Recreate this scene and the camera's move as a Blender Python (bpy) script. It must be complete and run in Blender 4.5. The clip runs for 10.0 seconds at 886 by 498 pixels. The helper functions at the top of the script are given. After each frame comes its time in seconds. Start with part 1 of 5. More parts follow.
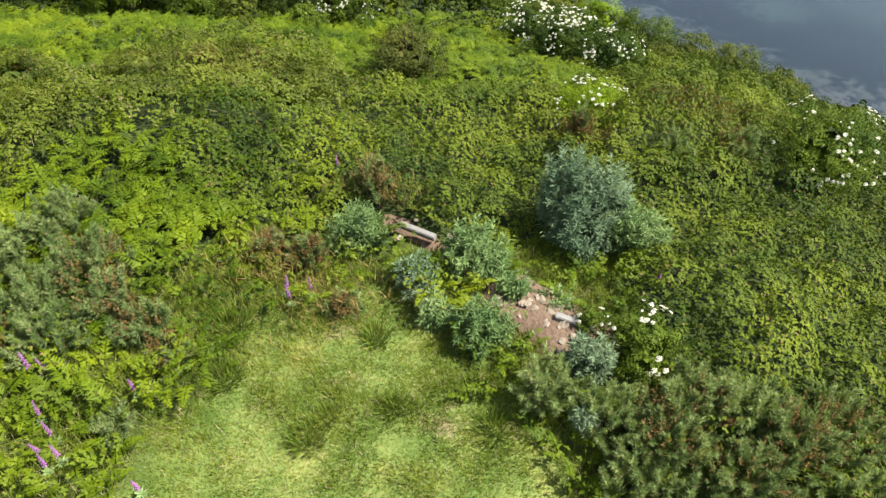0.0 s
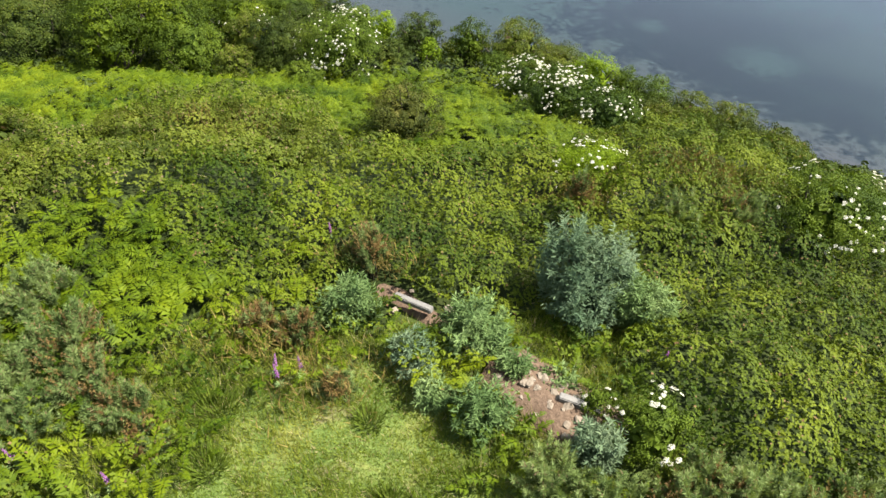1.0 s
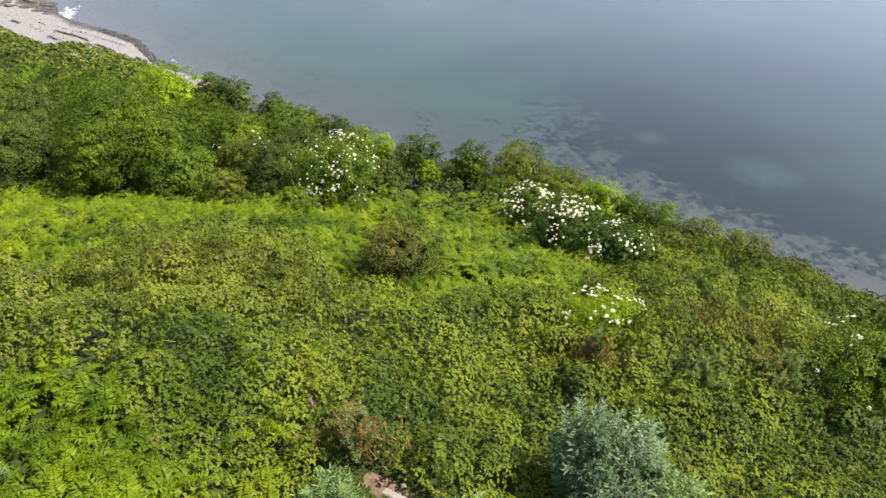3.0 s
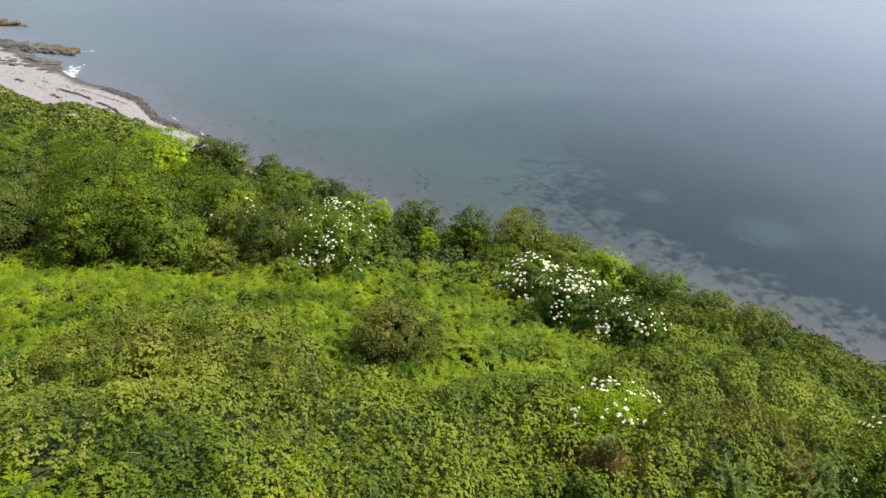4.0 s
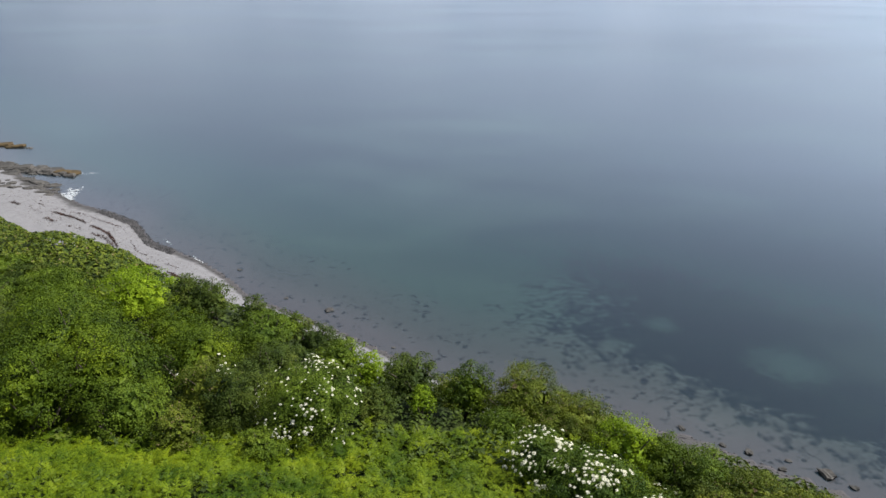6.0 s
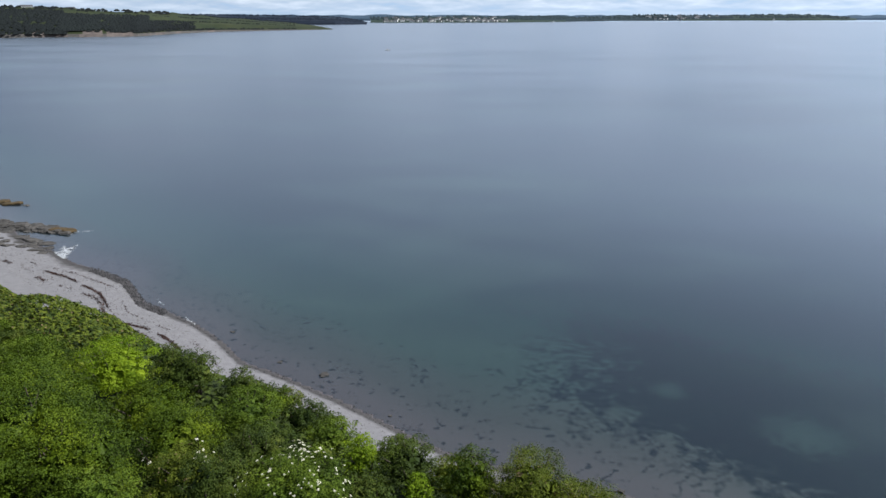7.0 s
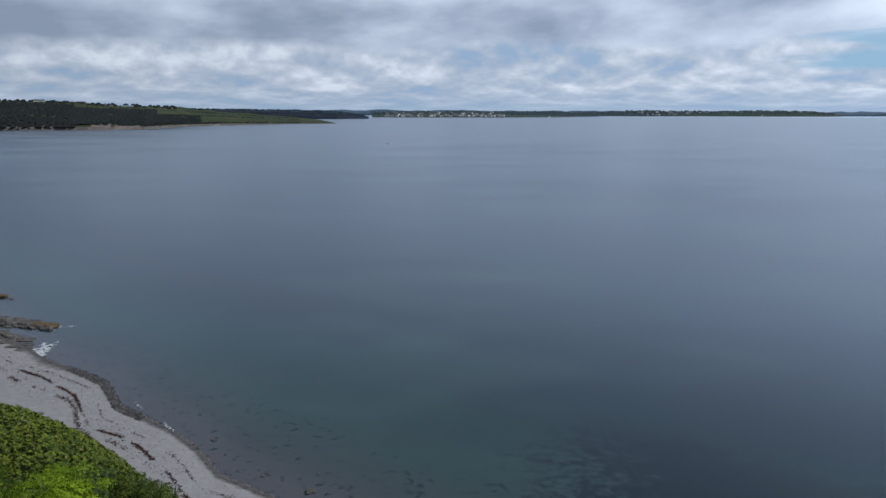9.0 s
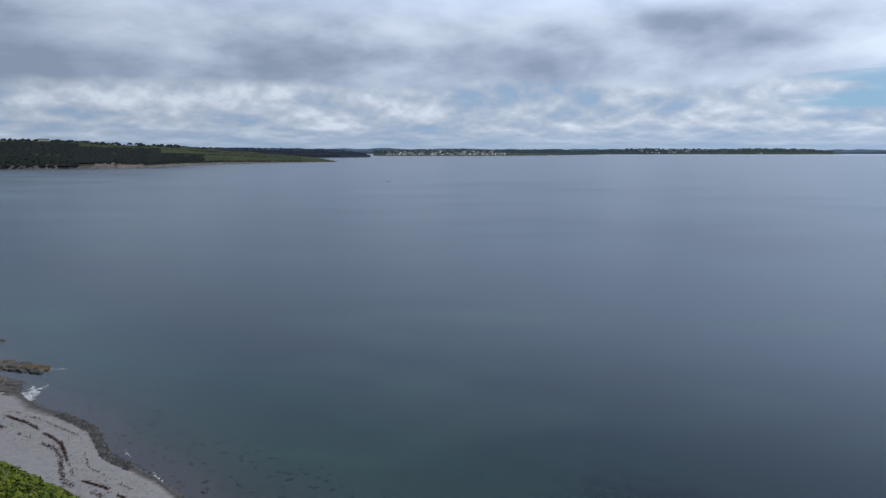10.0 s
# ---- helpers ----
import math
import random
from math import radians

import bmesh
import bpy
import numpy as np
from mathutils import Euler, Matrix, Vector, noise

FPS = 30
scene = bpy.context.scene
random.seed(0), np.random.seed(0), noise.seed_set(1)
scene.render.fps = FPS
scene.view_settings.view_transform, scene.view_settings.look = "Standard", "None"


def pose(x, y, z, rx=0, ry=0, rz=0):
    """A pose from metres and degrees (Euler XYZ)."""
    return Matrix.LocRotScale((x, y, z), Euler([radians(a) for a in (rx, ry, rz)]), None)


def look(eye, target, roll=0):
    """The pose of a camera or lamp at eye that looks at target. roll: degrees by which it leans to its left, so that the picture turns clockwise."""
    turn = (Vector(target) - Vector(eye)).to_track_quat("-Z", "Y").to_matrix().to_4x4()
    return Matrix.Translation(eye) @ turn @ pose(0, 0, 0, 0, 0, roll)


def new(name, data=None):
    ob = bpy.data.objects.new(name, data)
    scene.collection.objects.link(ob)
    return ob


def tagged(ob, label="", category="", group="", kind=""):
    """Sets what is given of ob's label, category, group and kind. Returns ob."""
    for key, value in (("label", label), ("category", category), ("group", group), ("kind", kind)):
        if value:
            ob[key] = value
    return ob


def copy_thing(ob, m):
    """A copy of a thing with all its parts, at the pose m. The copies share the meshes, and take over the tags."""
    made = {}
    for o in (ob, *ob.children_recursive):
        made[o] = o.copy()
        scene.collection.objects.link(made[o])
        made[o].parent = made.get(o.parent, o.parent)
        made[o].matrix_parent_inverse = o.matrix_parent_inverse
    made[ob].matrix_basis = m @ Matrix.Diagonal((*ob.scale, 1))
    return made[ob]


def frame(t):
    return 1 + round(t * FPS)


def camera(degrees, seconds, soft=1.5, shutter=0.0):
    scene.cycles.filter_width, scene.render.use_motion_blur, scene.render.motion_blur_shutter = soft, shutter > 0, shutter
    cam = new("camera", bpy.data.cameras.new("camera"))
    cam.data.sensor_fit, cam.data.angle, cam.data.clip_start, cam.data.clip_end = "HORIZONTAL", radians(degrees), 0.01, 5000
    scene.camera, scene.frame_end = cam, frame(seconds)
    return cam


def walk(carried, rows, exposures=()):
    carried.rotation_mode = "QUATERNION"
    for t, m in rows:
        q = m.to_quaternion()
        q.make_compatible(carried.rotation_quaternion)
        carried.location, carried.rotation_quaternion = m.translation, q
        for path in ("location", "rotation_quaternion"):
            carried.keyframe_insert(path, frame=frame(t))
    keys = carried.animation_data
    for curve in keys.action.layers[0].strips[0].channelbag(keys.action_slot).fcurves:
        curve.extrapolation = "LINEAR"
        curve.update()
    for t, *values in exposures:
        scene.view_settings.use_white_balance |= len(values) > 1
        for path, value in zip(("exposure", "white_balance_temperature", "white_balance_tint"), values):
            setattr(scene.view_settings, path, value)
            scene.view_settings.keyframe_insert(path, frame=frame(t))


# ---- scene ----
cam = camera(65.1, 10.0, soft=1.5)
PATH = [
    (0, (0.834, -0.488, 40.059), (0.738, 0.844, 38.57), -0.7),
    (0.5, (0.767, -0.068, 40.013), (0.678, 1.317, 38.573), -0.4),
    (1, (0.714, 0.479, 39.981), (0.628, 1.906, 38.582), -0.2),
    (1.5, (0.674, 1.095, 39.96), (0.587, 2.566, 38.608), -0.0),
    (2, (0.644, 1.761, 39.949), (0.555, 3.279, 38.649), 0.0),
    (3.5, (0.597, 4.151, 39.959), (0.496, 5.797, 38.827), -0.1),
    (4, (0.588, 5.109, 39.971), (0.484, 6.796, 38.901), -0.1),
    (4.5, (0.58, 6.146, 39.985), (0.473, 7.873, 38.981), -0.1),
    (5, (0.57, 7.249, 39.999), (0.46, 9.014, 39.065), -0.2),
    (5.5, (0.556, 8.398, 40.012), (0.443, 10.2, 39.15), -0.2),
    (7, (0.47, 11.935, 40.024), (0.353, 13.826, 39.382), -0.1),
    (7.5, (0.421, 13.11, 40.014), (0.303, 15.023, 39.442), -0.1),
    (8, (0.357, 14.292, 39.994), (0.239, 16.223, 39.491), 0.0),
    (8.5, (0.277, 15.502, 39.963), (0.16, 17.448, 39.516), 0.1),
    (9, (0.179, 16.771, 39.919), (0.062, 18.728, 39.524), 0.1),
    (9.5, (0.061, 18.127, 39.86), (-0.057, 20.093, 39.515), 0.1),
    (10, (-0.079, 19.585, 39.785), (-0.201, 21.561, 39.496), 0.0),
]
walk(cam, [(t, look(eye, target, roll)) for t, eye, target, roll in PATH],
     [(0, 1.86, 6450), (1, 1.91, 6550), (2, 1.93, 6700), (3.5, 1.79, 6800), (4.5, 1.57, 6650), (5.5, 1.32, 6450), (7, 0.86, 6050), (7.5, 0.68, 5950), (8.5, 0.32, 5830), (10, 0.22, 5850)])

# ---- world, sun, exposure ----
SUN_EL, SUN_AZ = 52.0, 85.0      # degrees; azimuth clockwise from +y (straight ahead)


def nodes_of(tree):
    tree.nodes.clear()

    def add(kind, **values):
        n = tree.nodes.new(kind)
        for key, value in values.items():
            if key in n.inputs:
                n.inputs[key].default_value = value
        return n
    return add, tree.links.new


def ramp(add, stops, interp="LINEAR"):
    r = add("ShaderNodeValToRGB")
    r.color_ramp.interpolation = interp
    els = r.color_ramp.elements
    while len(els) < len(stops):
        els.new(0.5)
    for e, (pos, col) in zip(els, stops):
        e.position = pos
        e.color = (*col, 1) if len(col) == 3 else col
    return r


def maths(add, link, op, a, b=None, c=None):
    m = add("ShaderNodeMath")
    m.operation = op
    for k, v in enumerate((a, b, c)):
        if v is None:
            continue
        if isinstance(v, (int, float)):
            m.inputs[k].default_value = v
        else:
            link(v, m.inputs[k])
    return m.outputs[0]


def mixed(add, link, fac, a, b, blend="MIX"):
    m = add("ShaderNodeMix")
    m.data_type, m.blend_type, m.clamp_factor = "RGBA", blend, True
    for socket, v in ((m.inputs[0], fac), (m.inputs[6], a), (m.inputs[7], b)):
        if isinstance(v, (int, float)):
            socket.default_value = v
        elif isinstance(v, tuple):
            socket.default_value = (*v, 1)
        else:
            link(v, socket)
    return m.outputs[2]


def build_world():
    world = bpy.data.worlds.new("sky")
    scene.world = world
    world.use_nodes = True
    add, link = nodes_of(world.node_tree)
    sky = add("ShaderNodeTexSky")
    sky.sky_type, sky.sun_disc = "NISHITA", False
    sky.sun_elevation, sky.sun_rotation = radians(SUN_EL), radians(SUN_AZ)
    way = add("ShaderNodeTexCoord").outputs["Generated"]
    sep = add("ShaderNodeSeparateXYZ")
    link(way, sep.inputs[0])
    high = maths(add, link, "MAXIMUM", sep.outputs[2], 0.0)
    round_about = maths(add, link, "ARCTAN2", sep.outputs[0], sep.outputs[1])

    def spot(az, el, move=0.0):
        """A place on the vault, for cloud noise: stretched sideways, seen again a little higher up by move."""
        c = add("ShaderNodeCombineXYZ", Z=move * 0.3 + 2.7)
        link(maths(add, link, "MULTIPLY", round_about, az), c.inputs[0])
        link(maths(add, link, "MULTIPLY_ADD", el, 1.0, move), c.inputs[1])
        return c.outputs[0]

    def puffs(az, el, move=0.0, detail=7.0, rough=0.52, distort=0.25):
        n = add("ShaderNodeTexNoise", Scale=1.0, Detail=detail, Roughness=rough, Distortion=distort)
        link(spot(az, el, move), n.inputs["Vector"])
        return n.outputs[0]

    def heaped(az, el, rise, lit, **how):
        """Cloud thickness with bright tops and grey, level bases."""
        here = puffs(az, el, **how)
        above = puffs(az, el, rise, **how)
        return maths(add, link, "ADD", here, maths(add, link, "MULTIPLY", maths(add, link, "SUBTRACT", here, above), lit))
    far_el = maths(add, link, "MULTIPLY", maths(add, link, "LOGARITHM", maths(add, link, "ADD", high, 0.012), 2.718), 1.7)
    wide_el = maths(add, link, "MULTIPLY", high, 10.0)
    # rows of small heaped clouds near the horizon, a broken grey sheet above them
    low = ramp(add, [(0.24, (0.62, 0.77, 0.93)), (0.36, (0.75, 0.83, 0.92)), (0.50, (0.91, 0.95, 0.99)), (0.62, (1.10, 1.11, 1.12)), (0.78, (1.40, 1.38, 1.34))])
    link(heaped(14.0, far_el, 0.26, 0.9, distort=0.1), low.inputs[0])
    sheet = ramp(add, [(0.26, (0.56, 0.62, 0.71)), (0.38, (0.74, 0.79, 0.88)), (0.50, (0.98, 1.02, 1.08)), (0.62, (1.20, 1.23, 1.27)), (0.78, (1.42, 1.43, 1.44))])
    east = maths(add, link, "MULTIPLY", sep.outputs[0], 0.26)
    link(maths(add, link, "ADD", heaped(4.2, wide_el, 0.34, 0.6, detail=6.0, rough=0.5, distort=0.1), east), sheet.inputs[0])
    rise = ramp(add, [(0.074, (0, 0, 0)), (0.090, (1, 1, 1))])
    link(maths(add, link, "ADD", high, maths(add, link, "MULTIPLY", maths(add, link, "SUBTRACT", puffs(5.0, wide_el, 3.0), 0.5), 0.05)), rise.inputs[0])
    cloud = mixed(add, link, rise.outputs[0], low.outputs[0], sheet.outputs[0])
    haze = ramp(add, [(0.0, (1, 1, 1)), (0.030, (0, 0, 0))])
    link(high, haze.inputs[0])
    cloud = mixed(add, link, maths(add, link, "MULTIPLY", haze.outputs[0], 0.7), cloud, (0.62, 0.76, 0.90))
    cover = ramp(add, [(0.29, (0, 0, 0)), (0.38, (1, 1, 1))])
    near_sea = ramp(add, [(0.03, (0.5, 0.5, 0.5)), (0.12, (0, 0, 0))])
    link(high, near_sea.inputs[0])
    link(maths(add, link, "ADD", puffs(2.4, wide_el, 7.0, 6.0), maths(add, link, "ADD", near_sea.outputs[0], maths(add, link, "MULTIPLY", high, 0.5))), cover.inputs[0])
    calm = ramp(add, [(0.17, (0, 0, 0)), (0.25, (0.85, 0.85, 0.85))])
    link(high, calm.inputs[0])
    veil = ramp(add, [(0.15, (1.50, 1.66, 1.90)), (0.30, (1.14, 1.28, 1.50)), (0.42, (0.62, 0.71, 0.83)), (0.80, (0.32, 0.37, 0.43))])
    link(high, veil.inputs[0])
    sunward = mixed(add, link, 1.0, veil.outputs[0], maths(add, link, "MULTIPLY_ADD", sep.outputs[0], 0.50, 1.10), "MULTIPLY")
    cloud = mixed(add, link, calm.outputs[0], cloud, sunward)
    cloud = mixed(add, link, 1.0, cloud, (0.95, 1.0, 1.07), "MULTIPLY")
    # the blue gap in the cloud to the right of the bay
    gap = add("ShaderNodeVectorMath")
    gap.operation = "SUBTRACT"
    gap.inputs[1].default_value = (0.55, 0.83, 0.070)
    link(way, gap.inputs[0])
    flatter = add("ShaderNodeVectorMath")
    flatter.operation = "MULTIPLY"
    flatter.inputs[1].default_value = (1, 1, 5.0)
    link(gap.outputs[0], flatter.inputs[0])
    size = add("ShaderNodeVectorMath")
    size.operation = "LENGTH"
    link(flatter.outputs[0], size.inputs[0])
    hole = ramp(add, [(0.12, (1, 1, 1)), (0.20, (0, 0, 0))])
    link(maths(add, link, "ADD", size.outputs["Value"], maths(add, link, "MULTIPLY", maths(add, link, "SUBTRACT", puffs(6.0, maths(add, link, "MULTIPLY", high, 60.0), 5.0, 6.0), 0.5), 0.36)), hole.inputs[0])
    cloud = mixed(add, link, maths(add, link, "MULTIPLY", hole.outputs[0], 0.85), cloud, (0.50, 0.80, 1.02))
    west = maths(add, link, "MULTIPLY_ADD", sep.outputs[0], 0.20, 0.98)
    cloud = mixed(add, link, 1.0, cloud, west, "MULTIPLY")
    clear = add("ShaderNodeBackground", Strength=0.06)
    link(sky.outputs[0], clear.inputs[0])
    grey = add("ShaderNodeBackground", Strength=CLOUD)
    link(cloud, grey.inputs[0])
    both = add("ShaderNodeMixShader")
    link(cover.outputs[0], both.inputs[0])
    link(clear.outputs[0], both.inputs[1])
    link(grey.outputs[0], both.inputs[2])
    link(both.outputs[0], add("ShaderNodeOutputWorld").inputs[0])


CLOUD = 0.47
build_world()
lamp = bpy.data.lights.new("sun", "SUN")
lamp.energy, lamp.angle, lamp.color = 5.0, radians(0.6), (1.0, 0.95, 0.87)
sun = new("sun", lamp)
_e, _a = radians(SUN_EL), radians(SUN_AZ)
sun.matrix_world = look((0, 0, 200), Vector((0, 0, 200)) - Vector((math.sin(_a) * math.cos(_e), math.cos(_a) * math.cos(_e), math.sin(_e))))


# ---- the lie of the land ----
SHORE_X = np.array([-5000, -130, -87, -69, -56, -49, -39, -29, -14.7, -2.7, 19, 32, 60, 100, 5000.0])
SHORE_Y = np.array([3850, 172, 131.6, 119, 111, 103, 95.7, 86.5, 77.6, 69, 61, 52, 35, 10, -2900.0])


def vnoise(x, y, seed=0):
    """Smooth lattice noise, 0 to 1."""
    x, y = np.asarray(x, float), np.asarray(y, float)
    i, j = np.floor(x).astype(np.int64), np.floor(y).astype(np.int64)
    u, v = x - i, y - j
    u, v = u * u * (3 - 2 * u), v * v * (3 - 2 * v)

    def h(a, b):
        n = (a * 374761393 + b * 668265263 + seed * 1442695041) & 0x7FFFFFFF
        n = ((n ^ (n >> 13)) * 1274126177) & 0x7FFFFFFF
        return ((n ^ (n >> 16)) & 0xFFFF) / 65535.0
    return (h(i, j) * (1 - u) + h(i + 1, j) * u) * (1 - v) + (h(i, j + 1) * (1 - u) + h(i + 1, j + 1) * u) * v


def fbm(x, y, seed=0, octaves=4):
    total, amp, scale = 0.0, 0.5, 1.0
    for k in range(octaves):
        total = total + amp * vnoise(np.asarray(x) * scale + 13.7 * k, np.asarray(y) * scale - 7.1 * k, seed + k)
        amp, scale = amp * 0.5, scale * 2.03
    return total / (1 - 0.5 ** octaves)


def shore(x):
    return np.interp(x, SHORE_X, SHORE_Y) + 1.6 * (vnoise(np.asarray(x) / 7.0, 0.0, 5) - 0.5)


def inland(x, y):
    return (shore(x) - y) * 0.8


def plateau(x, y):
    z = np.interp(y, [-60, 0, 6, 10, 14, 18, 22, 26, 30, 35, 40, 48, 60, 80],
                  [26.4, 27.1, 27.5, 27.1, 26.2, 24.8, 23.6, 22.3, 20.7, 19.2, 18.0, 17.0, 16, 15])
    z = z - 0.10 * np.clip(x, 0, 12) * np.clip((20 - y) / 8, 0, 1) - 0.16 * np.clip(x - 10, 0, 5) - np.clip(x - 14.5, 0, 3) * np.clip((y - 20) / 5, 0, 1)
    z = z + 0.9 * np.clip((-x - 4) / 8, 0, 1) * np.clip((y - 8) / 6, 0, 1) * np.clip((34 - y) / 6, 0, 1)
    z = z - 0.13 * np.clip(-x - 26, 0, 25)
    return z + 1.1 * np.exp(-((x + 6.5) / 5.0) ** 2 - ((y - 16.5) / 3.2) ** 2)


def foot_of(x):
    return 9 + 9.5 * np.clip((-32 - x) / 35, 0, 1) - 5 * np.clip((x + 2) / 10, 0, 1)


def ground_z(x, y):
    x, y = np.asarray(x, float), np.asarray(y, float)
    d, foot = inland(x, y), foot_of(x)
    brink = 21.8 + 9.5 * np.clip((-32 - x) / 35, 0, 1) + 3 * np.clip((x - 3) / 7, 0, 1)
    cliff = 2 + (d - foot) * 16 / (brink - foot)
    top = plateau(x, y)
    gap = np.clip(1 - np.abs(cliff - top) / 3.0, 0, 1)
    land = np.maximum(np.minimum(cliff, top) - 0.75 * gap * gap, 2.0)
    land = land + 0.25 * (fbm(x / 2.2, y / 2.2, 11) - 0.5) * np.clip((d - foot) / 4, 0, 1)
    beach = np.where(d > 0, 2.0 * (np.clip(d, 0, 40) / foot) ** 0.85, np.maximum(d * 0.055, -9.0))
    beach = beach + 0.10 * (fbm(x / 3.0, y / 3.0, 21) - 0.5) * np.clip(d + 1, 0, 1)
    return np.where(d > foot, land, beach)


# ---- mesh tools ----
rng = np.random.default_rng(7)


def mesh_np(name, verts, faces, smooth=False):
    me = bpy.data.meshes.new(name)
    verts, faces = np.asarray(verts, np.float32), np.asarray(faces, np.int32)
    me.vertices.add(len(verts))
    me.vertices.foreach_set("co", verts.ravel())
    me.loops.add(faces.size)
    me.loops.foreach_set("vertex_index", faces.ravel())
    me.polygons.add(len(faces))
    me.polygons.foreach_set("loop_start", np.arange(0, faces.size, faces.shape[1], dtype=np.int32))
    me.update(calc_edges=True)
    me.polygons.foreach_set("use_smooth", np.full(len(faces), smooth))
    return me


def part(name, me, material, parent=None, label=""):
    """One mesh object, from mesh data or a bmesh, under a thing or a part."""
    if isinstance(me, bmesh.types.BMesh):
        bm, me = me, bpy.data.meshes.new(name)
        bm.to_mesh(me)
        bm.free()
    if material and not me.materials:
        me.materials.append(material)
    ob = new(name, me)
    ob.parent = parent
    return tagged(ob, label) if label else ob


def unit(v):
    return v / np.maximum(np.linalg.norm(v, axis=-1, keepdims=True), 1e-9)


def randdir(n):
    return unit(rng.normal(size=(n, 3)))


def leaf_quads(base, axis, up, length, width, fold=0.12):
    """One folded four-cornered blade for each base point."""
    n = len(base)
    axis = unit(axis)
    side = unit(np.cross(axis, up))
    nor = np.cross(side, axis)
    L, W = np.broadcast_to(length, n)[:, None], np.broadcast_to(width, n)[:, None]
    mid = base + axis * L * 0.45
    lift = nor * W * fold
    v = np.stack([base, mid + side * W / 2 + lift, base + axis * L - nor * L * 0.08, mid - side * W / 2 + lift], 1)
    return v.reshape(-1, 3), np.arange(4 * n).reshape(n, 4)


def spines(base, axis, up, length, width, fold=0.1):
    """One narrow three-cornered blade for each base point."""
    n = len(base)
    axis = unit(axis)
    side = unit(np.cross(axis, up))
    L, W = np.broadcast_to(length, n)[:, None], np.broadcast_to(width, n)[:, None]
    foot = base + axis * L * 0.12
    v = np.stack([foot + side * W / 2, base + axis * L - np.cross(side, axis) * L * fold, foot - side * W / 2], 1)
    return v.reshape(-1, 3), np.arange(3 * n).reshape(n, 3)


def join(pieces):
    vs, fs, at = [], [], 0
    for v, f in pieces:
        vs.append(v)
        fs.append(f + at)
        at += len(v)
    return np.concatenate(vs), np.concatenate(fs)


def tubes(starts, ends, r0, r1, bend=0.15, rings=4, sides=5):
    """Tapered, bent stems."""
    n = len(starts)
    starts, ends = np.asarray(starts, float), np.asarray(ends, float)
    off = rng.normal(size=(n, 3)) * bend * np.linalg.norm(ends - starts, axis=1)[:, None]
    s = np.linspace(0, 1, rings)
    line = starts[:, None] + (ends - starts)[:, None] * s[None, :, None] + off[:, None] * (s * (1 - s) * 2)[None, :, None]
    ahead = unit(ends - starts)
    a = unit(np.cross(ahead, randdir(n)))
    b = np.cross(ahead, a)
    ang = np.linspace(0, 2 * np.pi, sides, endpoint=False)
    ring = a[:, None] * np.cos(ang)[None, :, None] + b[:, None] * np.sin(ang)[None, :, None]
    rad = (np.broadcast_to(r0, n)[:, None] * (1 - s) + np.broadcast_to(r1, n)[:, None] * s)
    v = line[:, :, None] + ring[:, None] * rad[:, :, None, None]
    i = np.arange(n)[:, None, None] * rings * sides
    k, q = np.arange(rings - 1)[None, :, None], np.arange(sides)[None, None, :]
    q2 = (q + 1) % sides
    f = np.stack(np.broadcast_arrays(i + k * sides + q, i + k * sides + q2, i + (k + 1) * sides + q2, i + (k + 1) * sides + q), -1)
    return v.reshape(-1, 3), f.reshape(-1, 4)


# ---- materials ----
def surface(name):
    m = bpy.data.materials.new(name)
    m.use_nodes = True
    add, link = nodes_of(m.node_tree)
    out = add("ShaderNodeOutputMaterial")
    return m, add, link, out


def foliage(name, cols, patch=0.5, through_light=0.22, rough=0.6, dry=None, tint=(1.07, 0.94, 0.57)):
    """Leaves: a colour of its own for each blade, drifting over patches of the plant."""
    m, add, link, out = surface(name)
    geo = add("ShaderNodeNewGeometry")
    own = ramp(add, [(q, tuple(k * c for k, c in zip(tint, col))) for q, col in zip((0.05, 0.5, 1.0), cols)])
    wide = add("ShaderNodeTexNoise", Scale=patch, Detail=3.0, Roughness=0.6)
    link(geo.outputs["Position"], wide.inputs["Vector"])
    spread = maths(add, link, "MULTIPLY_ADD", wide.outputs[0], 2.8, -1.1)
    link(maths(add, link, "ADD", maths(add, link, "MULTIPLY", geo.outputs["Random Per Island"], 0.32), maths(add, link, "MULTIPLY", spread, 0.74)), own.inputs[0])
    col = own.outputs[0]
    if dry:
        few = maths(add, link, "GREATER_THAN", geo.outputs["Random Per Island"], 1 - dry[1])
        col = mixed(add, link, few, col, dry[0])
    shade = add("ShaderNodeBsdfPrincipled", Roughness=rough)
    shade.inputs["Specular IOR Level"].default_value = 0.10
    link(col, shade.inputs["Base Color"])
    glow = add("ShaderNodeBsdfTranslucent")
    link(mixed(add, link, 1.0, col, (1.0, 1.0, 0.55), "MULTIPLY"), glow.inputs[0])
    both = add("ShaderNodeMixShader", Fac=through_light)
    link(shade.outputs[0], both.inputs[1])
    link(glow.outputs[0], both.inputs[2])
    link(both.outputs[0], out.inputs[0])
    return m


